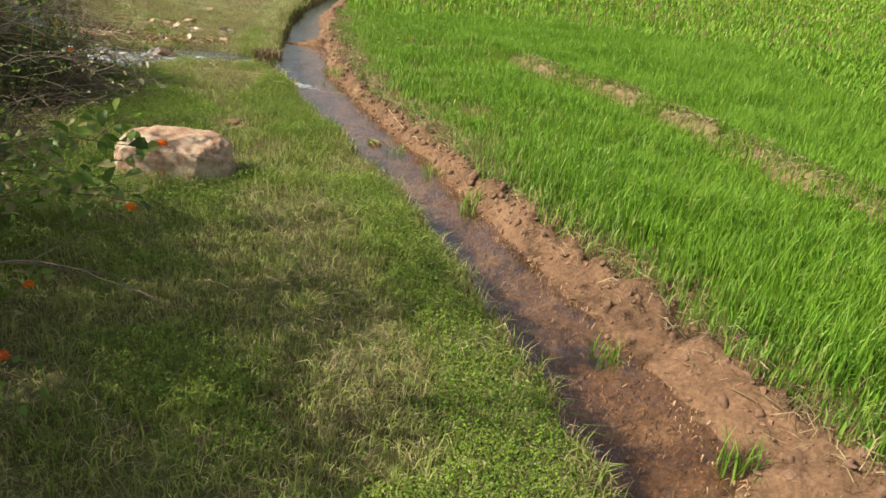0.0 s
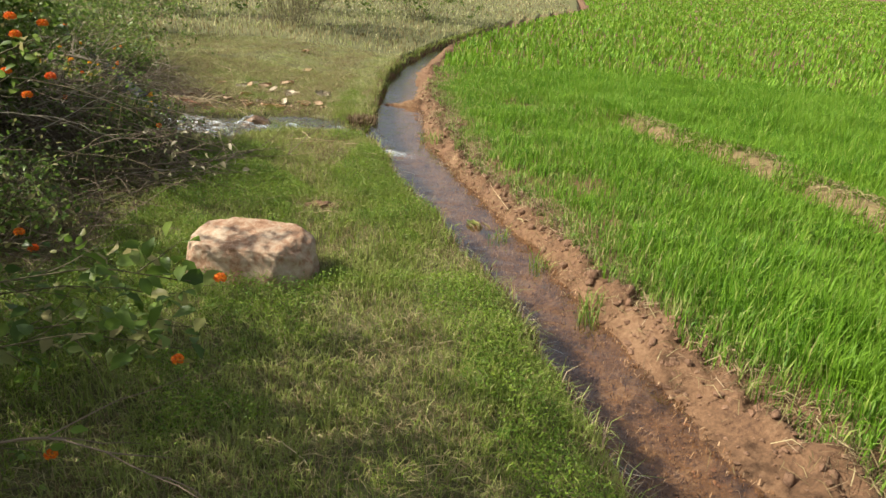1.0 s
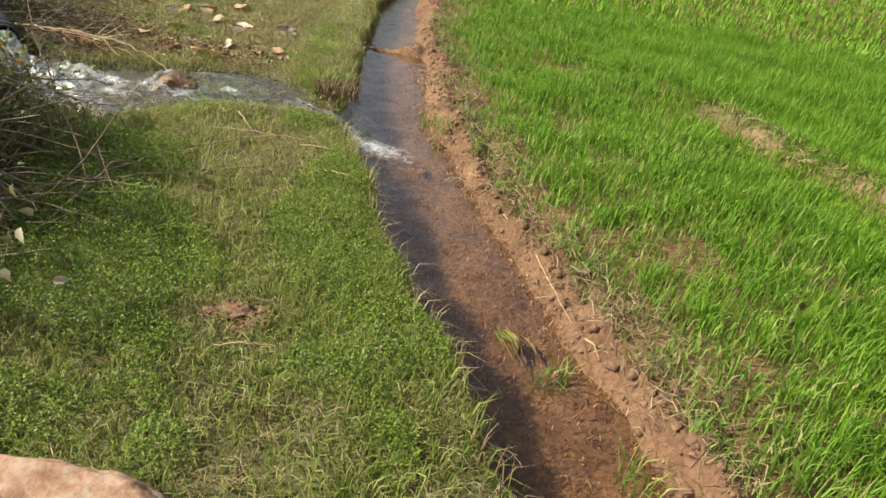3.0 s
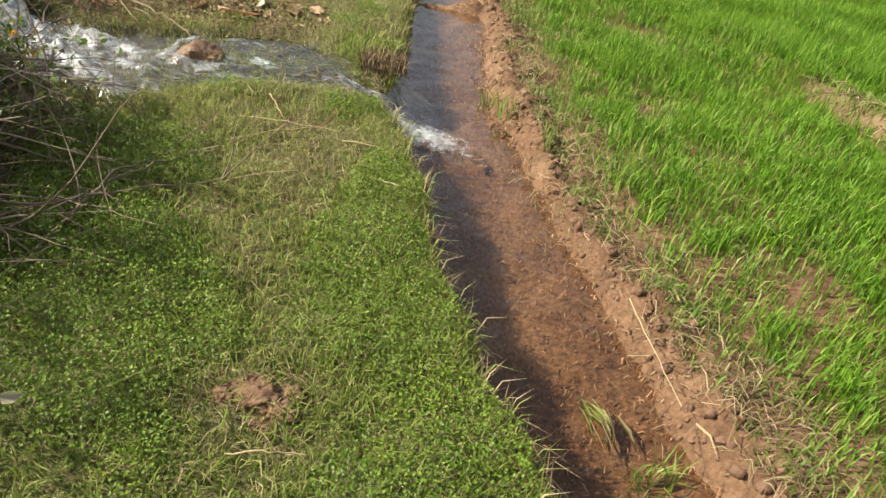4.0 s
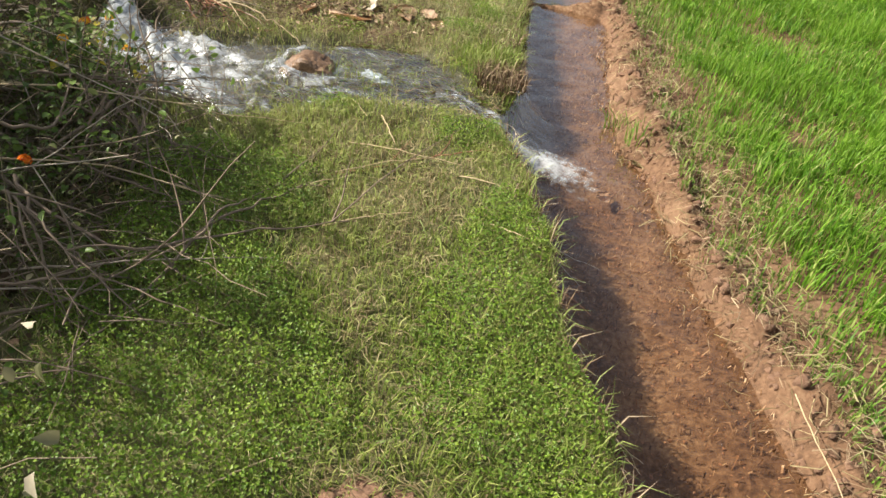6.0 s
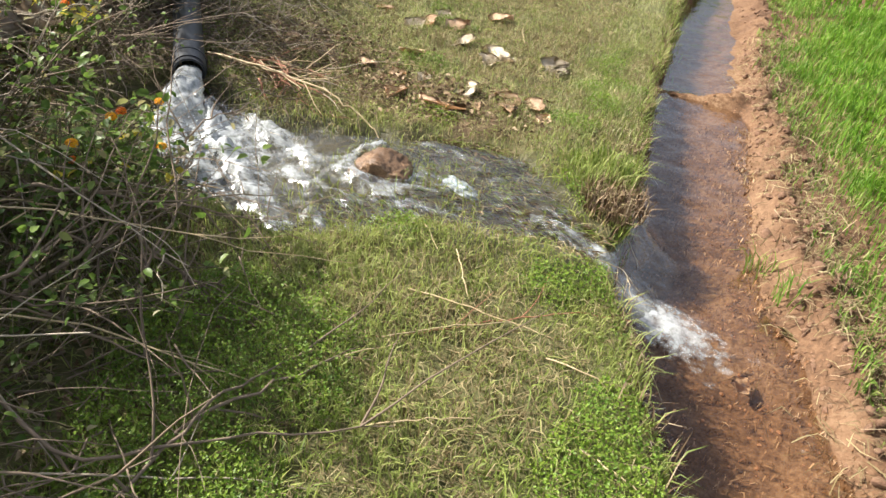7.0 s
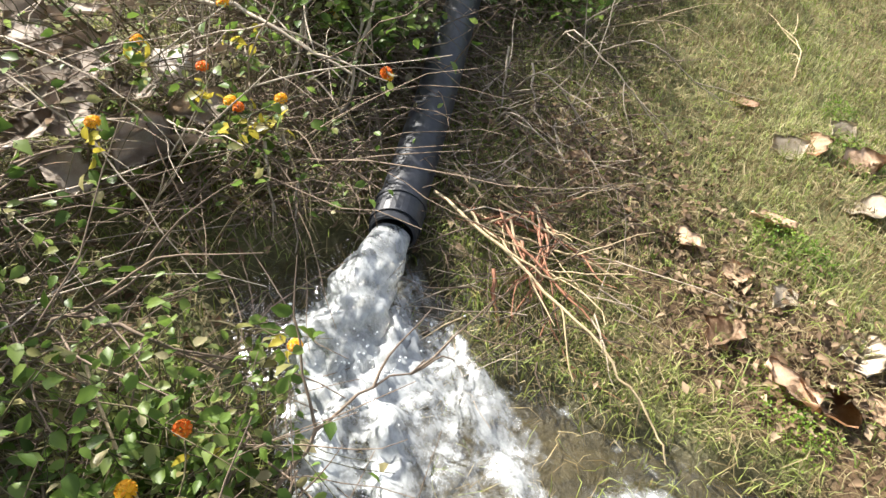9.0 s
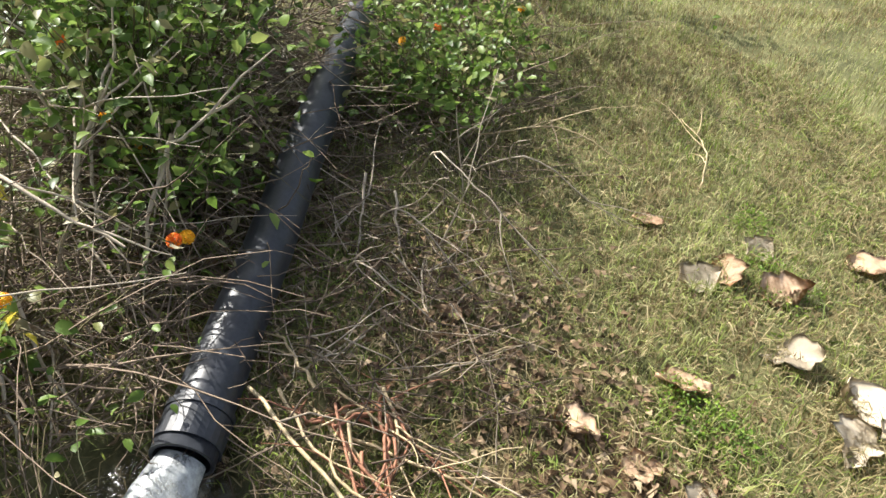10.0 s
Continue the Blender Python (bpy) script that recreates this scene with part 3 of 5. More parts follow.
def on_ground(x, y, lift=0.0):
    return np.stack([x, y, ground_z(x, y) + lift], -1)


# ---- crop field ----
def bund_x(y):
    return np.interp(y, [0, 4.2, 4.57, 5.44, 5.97, 7.08, 8.6, 12], [4.3, 2.9, 2.78, 2.47, 2.28, 1.78, 0.8, -1.1])


x, y = scatter(540000, -2.6, 4.8, 0.8, 12.5)
inside = x - field_edge(y)
thick = (0.68 + 0.32 * smooth(0.02, 0.5, inside)) * (1 - 0.18 * smooth(4.0, 5.5, y) * smooth(1.8, 0.4, inside))
thick *= 1 - 0.86 * np.exp(-((x - bund_x(y) + 0.04) / 0.21) ** 4) * smooth(10.0, 8.0, y) * (0.35 + 0.65 * smooth(0.42, 0.68, vnoise(x, y, 1.9, 44)))
thick *= 0.4 + 0.6 * smooth(0.25, 0.6, vnoise(x, y, 9.0, 41) * 0.6 + vnoise(x, y, 2.5, 45) * 0.4)
bare = smooth(4.2, 5.4, y) * smooth(2.6, 1.2, inside) * smooth(0.60, 0.40, vnoise(x, y, 3.2, 48) * 0.6 + vnoise(x, y, 8.0, 49) * 0.4)
thick *= 1 - 0.42 * bare
thick *= np.where(x < -0.2 * y + 5.6, 1, 0.7)
keep = (inside > -0.12 + 0.1 * vnoise(x, y, 6, 46)) & (rng.random(len(x)) < thick * 0.85)
x, y, inside, bare = x[keep], y[keep], inside[keep], bare[keep]
edge = rng.random(len(x)) < 0.45 * bare + 0.8 * smooth(0.45, 0.05, inside) + 0.22 * smooth(2.0, 0.3, inside) * smooth(3.5, 5.0, y)
tall = (0.125 + 0.10 * vnoise(x, y, 2.5, 42) + 0.05 * rng.random(len(x))) * (1 - 0.5 * np.exp(-((x - bund_x(y) + 0.25) / 0.45) ** 2) * smooth(10.0, 8.0, y))
tall *= (0.55 + 0.45 * smooth(0.0, 0.35, inside)) * (1 - 0.3 * bare)
tall *= 1 - 0.42 * smooth(4.0, 5.5, y) * smooth(2.5, 0.5, inside)
for name, sel, mat in (("rice_crop", ~edge, RICE), ("crop_fringe", edge, RICE_EDGE)):
    n = int(sel.sum())
    ob = new(name, blades(name, on_ground(x[sel], y[sel]), tall[sel] * (0.75 + 0.5 * rng.random(n)), 0.0036 + 0.0046 * rng.random(n), (0.10 + 0.80 * rng.random(n)) * (0.7 + 0.3 * smooth(3.0, 5.0, y[sel])), mat, 1.4))
    tagged(ob, "dense bright green young cereal crop in the field" if mat is RICE else "thin yellowing crop blades along the field's edge", "crop", kind="stuff")

# farther crop: sparser, in broader clusters
n = 175000
ang, r = radians(-25) + radians(100) * rng.random(n), 9.0 * np.exp(rng.random(n) * math.log(30))
x, y = r * np.sin(ang), r * np.cos(ang)
keep = (x > field_edge(y) + 0.05) & ~((x < 4.8) & (y < 12.5) & (y > 0.8))
x, y, r = x[keep], y[keep], r[keep]
n = len(x)
ob = new("far_crop", blades("far_crop", on_ground(x, y), (0.17 + 0.07 * vnoise(x, y, 0.8, 43)) * (0.8 + 0.4 * rng.random(n)), 0.0019 * r * (0.6 + 0.5 * rng.random(n)), 0.1 + 0.8 * rng.random(n), RICE, 1.2))
tagged(ob, "bright green young cereal crop filling the far field", "crop", kind="stuff")

# crop on the rest of the near field
x, y = scatter(30000, -1.0, 12.0, -6.0, 13.0)
keep = (x > field_edge(y) + 0.1) & ~((x < 4.7) & (y > 0.9) & (y < 12.4))
x, y = x[keep], y[keep]
n = len(x)
ob = new("outer_crop", blades("outer_crop", on_ground(x, y), (0.15 + 0.08 * vnoise(x, y, 0.9, 47)) * (0.8 + 0.4 * rng.random(n)), 0.018 + 0.018 * rng.random(n), 0.2 + 0.7 * rng.random(n), RICE))
tagged(ob, "bright green young cereal crop beside the ditch", "crop", kind="stuff")

# ---- turf on the path side ----
def green_patch(x, y):
    """How lush the turf is: weeds along the ditch and beside the trodden strip."""
    gap = left_edge(y) - x
    lush = vnoise(x, y, 1.6, 61) * 0.55 + vnoise(x, y, 5.0, 62) * 0.45
    lush = lush + 0.24 * np.exp(-((gap - 0.27) / 0.2) ** 2) - 0.34 * np.exp(-((gap - 0.68 - 0.15 * np.sin(y * 1.7)) / 0.22) ** 2)
    for cx, cy, cr, amount in ((-2.2, 5.15, 0.45, 0.35), (-1.42, 5.25, 0.25, 0.2), (-1.4, 3.1, 0.5, 0.15), (-2.2, 3.4, 0.5, 0.25), (-0.2, 2.5, 0.3, 0.15), (-1.85, 6.15, 0.35, -0.25), (-3.72, 8.0, 0.28, 0.45), (-4.6, 8.1, 0.4, 0.35), (-2.3, 7.75, 0.2, 0.1), (-2.2, 6.85, 0.25, -0.35), (-2.4, 7.65, 0.4, -0.3), (-3.7, 7.5, 0.5, -0.5), (-4.2, 7.7, 0.5, -0.4)):
        lush = lush + amount * np.exp(-((x - cx) ** 2 + (y - cy) ** 2) / cr ** 2)
    return np.clip(lush - 0.16 * smooth(7.2, 8.2, y), 0, 1)



x, y = scatter(760000, -7.5, 1.4, 0.6, 13.5)
gap = left_edge(y) - x
wet = in_stream(x, y)
shade_litter = smooth(0.1, -0.35, x - thicket_edge(y))
dens = smooth(0.0, 0.04, gap + 0.05) * (1 - np.where((x < -3.3) | (x > -2.5), 0.97, 0.6) * wet) * (1 - 0.85 * shade_litter)
dens *= 0.5 + 0.5 * smooth(0.3, 0.55, vnoise(x, y, 4.5, 51))
dens *= np.where(y > 10.5, 0.6, 1.0)
mud = np.clip(smooth(0.25, 0.6, np.exp(-((x + 3.3) / 0.6) ** 2 - ((y - 7.68) / 0.30) ** 2) + 0.35 * (vnoise(x, y, 7, 15) - 0.5)) + 0.6 * np.exp(-((x + 4.2) / 0.35) ** 2 - ((y - 7.4) / 0.3) ** 2), 0, 1)
dens *= 1 - 0.82 * mud
soak = height(x, y)[4]
dens *= 1 - 0.45 * soak
dens *= 1 - 0.8 * np.exp(-((x + 1.62) ** 2 + (y - 4.79) ** 2) / 0.012)
dens *= np.where((np.abs(x + 1.62) < 0.34) & (np.abs(y - 3.74) < 0.19), 0.0, 1.0)
keep = rng.random(len(x)) < dens
x, y = x[keep], y[keep]
dry = 0.55 - green_patch(x, y) * 0.55 + (vnoise(x, y, 7, 53) - 0.5) * 0.35 + 0.06 * smooth(7.2, 8.5, y)
is_dry = rng.random(len(x)) < (smooth(0.22, 0.66, dry) * 0.72 + 0.07) * (1 - 0.5 * soak[keep])
# Blades past the spill take the paler colour with the glare in it.
bleached = rng.random(len(x)) < smooth(6.9, 8.2, y + 0.8 * (vnoise(x, y, 1.7, 56) - 0.5)) * 0.85
for name, sel, mat, label in (("turf", ~is_dry & ~bleached, GRASS, "short green grass of the path's turf"), ("pale_turf", ~is_dry & bleached, PALEGRASS, "short sun-bleached grass beyond the spill, glare mixed into its colour"), ("dry_turf", is_dry, STRAW, "dry straw-coloured grass in the turf")):
    n = int(sel.sum())
    lng = (0.035 + 0.05 * vnoise(x[sel], y[sel], 2.3, 54) ) * (0.6 + 0.8 * rng.random(n)) * (0.7 if mat is not GRASS else 1.0)
    ob = new(name, blades(name, on_ground(x[sel], y[sel]), lng, (0.0024 + 0.0028 * rng.random(n)) * (0.8 if mat is PALEGRASS else 1.0), 0.25 + 0.7 * rng.random(n), mat))
    tagged(ob, label, "grass", kind="stuff")

# matted stems lying in the turf and along the field's rim
def mat_of_stems(name, p, length, width, mat, label):
    n = len(p)
    a = rng.random(n) * 6.28
    d = np.stack([np.cos(a), np.sin(a), 0.35 * (rng.random(n) - 0.25)], -1)
    s = np.stack([-np.sin(a), np.cos(a), 0.6 * rng.normal(size=n)], -1)
    L, W = np.asarray(length)[:, None], np.asarray(width)[:, None]
    bend = np.array([0, 0, 1.0]) * (0.012 + 0.012 * rng.random(n))[:, None] + s * L * 0.15 * rng.normal(size=(n, 1))
    V = np.stack([p - d * L / 2 - s * W / 2, p - d * L / 2 + s * W / 2, p + bend + s * W / 2, p + bend - s * W / 2, p + d * L / 2], 1).reshape(-1, 3)
    k = np.arange(n)[:, None] * 5
    ob = new(name, mesh_of(name, V, [k + np.array([[0, 1, 2, 3]]), k + np.array([[3, 2, 4]])], mat, True))
    return tagged(ob, label, "grass", kind="stuff")


x, y = scatter(170000, -5.6, 1.2, 0.8, 10.5)
gap = left_edge(y) - x
keep = (gap > -0.03) & (rng.random(len(x)) < (0.35 + 0.65 * smooth(0.75, 0.4, green_patch(x, y))) * (1 - 0.85 * in_stream(x, y)))
x, y = x[keep], y[keep]
n = len(x)
p = on_ground(x, y, 0.004 + 0.018 * rng.random(n))
brown = rng.random(n) < 0.5 + 0.25 * smooth(0.6, 0.3, green_patch(x, y))
mat_of_stems("dry_thatch", p[brown], 0.04 + 0.08 * rng.random(int(brown.sum())), 0.0014 + 0.0017 * rng.random(int(brown.sum())), STRAW, "matted dry grass stems lying in the turf")
mat_of_stems("creeping_grass", p[~brown], 0.04 + 0.07 * rng.random(int((~brown).sum())), 0.0018 + 0.002 * rng.random(int((~brown).sum())), GRASS, "creeping green grass stems matted in the turf")
y = 0.9 + 10 * rng.random(4200)
x = field_edge(y) + rng.normal(size=len(y)) * 0.14 + 0.05
mat_of_stems("rim_straw", on_ground(x, y, 0.01 + 0.03 * rng.random(len(y))), 0.05 + 0.10 * rng.random(len(y)), 0.0018 + 0.0022 * rng.random(len(y)), STRAW, "pale dead blades strewn along the field's rim")

y = 0.9 + 9.5 * rng.random(3800)
x = field_edge(y) + rng.normal(size=len(y)) * 0.10 - 0.02
mat_of_stems("rim_roots", on_ground(x, y, 0.005 + 0.02 * rng.random(len(y))), 0.04 + 0.08 * rng.random(len(y)), 0.0016 + 0.0018 * rng.random(len(y)), LITTER, "brown dead roots and stubble on the soil rim")

y = 2.5 + 6.5 * rng.random(3000)
x = bund_x(y) + 0.10 * rng.normal(size=len(y)) - 0.03
mat_of_stems("bund_straw", on_ground(x, y, 0.01 + 0.04 * rng.random(len(y))), 0.06 + 0.10 * rng.random(len(y)), 0.003 + 0.003 * rng.random(len(y)), STRAW, "pale dead grass on the low field bund")

# broad weeds in patches
x, y = scatter(800000, -4.2, 0.9, 0.8, 9.5)
patch = green_patch(x, y) - 0.3 * smooth(0.1, -0.3, x - thicket_edge(y))
keep = (patch > 0.43) & (left_edge(y) - x > -0.04) & ((in_stream(x, y) < 0.4) | (x > -3.0) & (x < -2.5) & (rng.random(len(x)) < 0.35)) & (rng.random(len(x)) < smooth(0.43, 0.68, patch))
x, y, patch = x[keep], y[keep], patch[keep]
n = len(x)
p = on_ground(x, y) + np.stack([0 * x, 0 * x, 0.008 + (0.03 + 0.05 * smooth(0.5, 0.7, patch)) * rng.random(n)], -1)
az = rng.random(n) * 6.28
ob = new("clover_weeds", leaflets("clover_weeds", p, np.stack([np.cos(az), np.sin(az), 0.1 + 0.5 * rng.random(n)], -1), 0.0065 + 0.0075 * rng.random(n), CLOVER, 0.75))
tagged(ob, "bright green broad-leaved weeds in patches on the turf", "weeds", kind="stuff")

# turf behind and beside the path
x, y = scatter(52000, -12.0, 3.2, -6.0, 13.0)
keep = (x < left_edge(y) - 0.02) & ~((x > -7.4) & (y > 0.7))
x, y = x[keep], y[keep]
n = len(x)
is_dry = rng.random(n) < 0.45
for name, sel, mat in (("outer_turf", ~is_dry, GRASS), ("outer_dry_turf", is_dry, STRAW)):
    k = int(sel.sum())
    ob = new(name, blades(name, on_ground(x[sel], y[sel]), 0.05 + 0.07 * rng.random(k), 0.009 + 0.008 * rng.random(k), 0.3 + 0.65 * rng.random(k), mat))
    tagged(ob, "rough grass on the open ground beside the path", "grass", kind="stuff")

# far turf and rough growth beyond
n = 45000
ang, r = radians(-75) + radians(75) * rng.random(n), 9 * np.exp(rng.random(n) * math.log(8))
x, y = r * np.sin(ang), r * np.cos(ang)
keep = (x < left_edge(y)) & ~((x > -7.5) & (y < 13.5))
x, y, r = x[keep], y[keep], r[keep]
n = len(x)
is_dry = rng.random(n) < smooth(0.4, 0.7, vnoise(x, y, 0.6, 55)) * 0.6 + 0.1
for name, sel, mat in (("far_turf", ~is_dry, PALEGRASS), ("far_dry_turf", is_dry, STRAW)):
    k = int(sel.sum())
    ob = new(name, blades(name, on_ground(x[sel], y[sel]), 0.06 + 0.10 * rng.random(k), 0.0011 * r[sel], 0.2 + 0.5 * rng.random(k), mat))
    tagged(ob, "grass on the open ground beyond the path", "grass", kind="stuff")

# overhanging grass on the ditch's bank
yb = 0.8 + 12 * rng.random(8000)
xb = left_edge(yb) + rng.normal(size=len(yb)) * 0.025 + 0.01
pb = np.stack([xb, yb, ground_z(xb - 0.03, yb) - 0.02], -1)
open_bank = (yb < 6.84) | (yb > 7.12)
xb, yb, pb = xb[open_bank], yb[open_bank], pb[open_bank]
sel = rng.random(len(yb)) < 0.4
for name, s_, mat in (("bank_grass", ~sel, GRASS), ("dry_bank_grass", sel, LITTER)):
    k = int(s_.sum())
    ob = new(name, blades(name, pb[s_], 0.05 + 0.12 * rng.random(k) ** 3, 0.003 + 0.002 * rng.random(k), 0.4 + 0.55 * rng.random(k), mat))
    tagged(ob, "ragged grass hanging over the ditch's bank", "grass", kind="stuff")

# ---- clods and pebbles ----
y = 0.9 + 11.5 * rng.random(3000)
f = rng.random(len(y)) ** 0.8
x = right_edge(y) + 0.04 + (field_edge(y) - right_edge(y) + 0.06) * f
ob = new("soil_clods", clumps("soil_clods", on_ground(x, y), 0.004 + 0.018 * rng.random(len(y)) ** 3, CLOD))
tagged(ob, "loose red-brown clods along the dug rim", "soil", kind="stuff")
y = 0.9 + 9 * rng.random(2600)
x = left_edge(y) + 0.08 + (right_edge(y) - left_edge(y) - 0.06) * rng.random(len(y))
ob = new("ditch_pebbles", clumps("ditch_pebbles", on_ground(x, y, 0.002), 0.003 + 0.006 * rng.random(len(y)) ** 2.5, PEBBLE, 0.6, 0.15))
tagged(ob, "small reddish pebbles on the ditch's bed", "pebbles", kind="stuff")

DEBRIS = leafy("bed_debris", [(0.0, (0.08, 0.04, 0.02)), (0.6, (0.24, 0.12, 0.05)), (1.0, (0.52, 0.36, 0.21))], None, 1, 0.0, 0.7)
y = 0.9 + 8.2 * rng.random(7000)
x = left_edge(y) + 0.10 + (right_edge(y) - left_edge(y) - 0.04) * rng.random(len(y)) ** 0.7
mat_of_stems("bed_debris", on_ground(x, y, 0.003 + 0.006 * rng.random(len(y))), 0.008 + 0.035 * rng.random(len(y)) ** 2, 0.002 + 0.003 * rng.random(len(y)), DEBRIS, "reddish chips of straw and leaf on the ditch's bed")
CLOD_SHAPES = [stone("soil_clod", (1, 0.85, 0.6), CLOD, 60 + i, 2, 0.9, 0.45, 3.0) for i in range(6)]
y = 1.0 + 9.5 * rng.random(280)
x = right_edge(y) + (field_edge(y) - right_edge(y)) * (0.3 + 0.75 * rng.random(280))
for cx, cy in zip(x, y):
    ob = part("clod", CLOD_SHAPES[int(rng.integers(0, 6))], ground)
    size = 0.02 + 0.05 * rng.random() ** 2
    ob.matrix_world = pose(cx, cy, float(ground_z(cx, cy)) + 0.1 * size, rng.random() * 360, rng.random() * 360, rng.random() * 360) @ Matrix.Scale(size, 4)

# litter under the shrubs
x, y = scatter(26000, -7.5, -2.2, 0.2, 11.5)
keep = x < thicket_edge(y) + rng.normal(size=len(x)) * 0.12
keep &= in_stream(x, y) < 0.3
x, y = x[keep], y[keep]
n = len(x)
az = rng.random(n) * 6.28
ob = new("leaf_litter", leaves("leaf_litter", on_ground(x, y, 0.01), np.stack([np.cos(az), np.sin(az), 0.5 * rng.random(n) - 0.1], -1), 0.02 + 0.035 * rng.random(n), LITTER, 0.6, 0.4, True))
tagged(ob, "brown dead leaf litter under the shrubs", "leaf litter", kind="stuff")
x, y = scatter(1100, -5.8, -3.6, 6.9, 8.6)
keep = np.abs((x + 4.75) * 0.66 + (y - 7.36) * 0.75) < 0.75
x, y = x[keep], y[keep]
n = len(x)
az = rng.random(n) * 6.28
pt = wander(on_ground(x, y, 0.03 + 0.08 * rng.random(n)), np.stack([np.cos(az), np.sin(az), 0.1 * rng.normal(size=n)], -1), 0.12 + 0.35 * rng.random(n), 6, 0.03 + 0 * x, 0.2)
pt[..., 2] = np.maximum(pt[..., 2], ground_z(pt[..., 0], pt[..., 1]) + 0.004)
ob = new("twig_litter", tubes("twig_litter", pt, 0.0013 + 0.002 * rng.random(n), np.full(n, 0.0008), DARKTWIG))
tagged(ob, "broken dead twigs strewn along the pipe", "twigs", kind="stuff")

# ---- stones ----
boulder = new("boulder", stone("boulder", (0.665, 0.34, 0.50), BOULDER, 4, 6, 0.54, 0.05, 2.1,
                               faces=[(0.0, -0.22, 1, 0.76), (-0.10, -1, 0.45, 0.93), (0.75, -0.35, 0.62, 1.02), (0.75, -0.8, 0.25, 1.06), (-0.85, -0.35, 0.4, 1.12), (0.2, -0.8, 0.75, 1.07)]))
boulder.matrix_world = pose(-1.63, 3.745, 0.045, 2, 0, 6)
tagged(boulder, "pale reddish sandstone boulder with a flat top on turf", "boulder")
rock = new("stream_rock", stone("stream_rock", (0.27, 0.20, 0.19), BROWNROCK, 9, 5, 0.55, 0.14, 1.9))
rock.matrix_world = pose(-3.06, 6.95, 0.02, 0, 0, 20)
tagged(rock, "wet brown rock standing in the foaming stream", "rock")


# ---- the pipe ----
def pipe():
    root = new("water_pipe")
    a, b, c = Vector((-4.20, 6.89, 0.165)), Vector((-4.74, 7.36, 0.225)), Vector((-9.0, 11.0, 0.75))
    pts = [a.lerp(b, i / 8) for i in range(9)] + [b.lerp(c, i / 20) + Vector((0, 0, 0.02 * math.sin(i * 0.7))) for i in range(1, 21)]
    path = np.array([p - a for p in pts])
    outer, q1 = tube_arrays(path[None], [0.077], [0.077], 28)
    inner, q2 = tube_arrays(path[None], [0.067], [0.067], 28)
    k = np.arange(28)
    o = len(outer)
    lip = np.stack([k, (k + 1) % 28, o + (k + 1) % 28, o + k], -1)
    part("tube", mesh_of("tube", np.concatenate([outer, inner]), [q1, q2[:, ::-1] + o, lip], HDPE), root)

    def ring(s0, s1, r, name, label):
        d = (b - a).normalized()
        pr = np.array([d * s for s in np.linspace(s0, s1, 4)])
        vo, qo = tube_arrays(pr[None], [r], [r], 28)
        vi, qi = tube_arrays(pr[None], [0.0775], [0.0775], 28)
        n = len(vo)
        e = 3 * 28
        cap0 = np.stack([k, n + k, n + (k + 1) % 28, (k + 1) % 28], -1)
        cap1 = np.stack([e + k, e + (k + 1) % 28, n + e + (k + 1) % 28, n + e + k], -1)
        part(name, mesh_of(name, np.concatenate([vo, vi]), [qo, qi[:, ::-1] + n, cap0, cap1], HDPE, False), root, label)
    ring(0.03, 0.11, 0.083, "collar", "thick black collar near the pipe's mouth")
    ring(0.112, 0.130, 0.086, "clamp_band", "narrow band behind the collar")
    root.location = a
    tagged(root, "black plastic irrigation pipe lying in dead twigs", "pipe")
    return a, (a - b).normalized()


mouth, jet_way = pipe()

# the jet from the mouth
k = 26
s = np.linspace(0, 1, k)
jet_path = np.array([mouth + jet_way * (0.40 * t) + Vector((-0.02 * t, -0.08 * t, 0.01 * t - 0.17 * t * t)) for t in s])
sides = 40
V, Q = tube_arrays(jet_path[None], [0.060], [0.125], sides)
C = np.repeat(jet_path, sides, 0)
tt = np.repeat(s, sides)
rad = V - C
lump = 1 + tt * (0.9 * (vnoise(V[:, 0] * 1.0 + V[:, 2], V[:, 1] + V[:, 2], 16, 71) - 0.45) + 0.7 * (vnoise(V[:, 0] - V[:, 2], V[:, 1], 38, 72) - 0.5))
V = C + rad * lump[:, None] * np.array([1, 1, 0.75])
jet = new("water_jet", mesh_of("water_jet", V, [Q], STREAM_WATER, True, {"foam": 0.44 + 0.08 * tt}))
tagged(jet, "white gush of water pouring out of the pipe", "water", kind="structure")
x, y = rng.normal(-3.92, 0.10, 110), rng.normal(6.62, 0.09, 110)
FOAMMAT = solid("white_water", [(0.3, (0.62, 0.68, 0.70)), (0.6, (0.86, 0.88, 0.88))], 30, 0.3, 0.4, 0.004)
ob = new("spray_drops", clumps("spray_drops", np.stack([x, y, 0.07 + np.abs(rng.normal(0, 0.05, 110))], -1), 0.0015 + 0.003 * rng.random(110), FOAMMAT, 1.0))
tagged(ob, "white drops of spray above the gush", "water", kind="stuff")


# ---- shrubs ----
def flower_mesh(name, mat):
    """A round head of many small four-lobed florets."""
    n = 26
    z = -0.1 + 1.1 * (np.arange(n) + 0.5) / n
    az = np.arange(n) * 2.399
    d = np.stack([np.sqrt(1 - z * z) * np.cos(az), np.sqrt(1 - z * z) * np.sin(az), z], -1)
    p, dd = [], []
    for i in range(n):
        e = np.cross(d[i], [0.3, 0.7, 0.2])
        e /= np.linalg.norm(e)
        g = np.cross(d[i], e)
        for a in range(4):
            w = e * math.cos(a * math.pi / 2) + g * math.sin(a * math.pi / 2)
            p.append(d[i] * 0.013)
            dd.append(w + d[i] * 0.35)
    return leaves(name, np.array(p), np.array(dd), np.full(len(p), 0.008), mat, 0.9, 0.1, True)


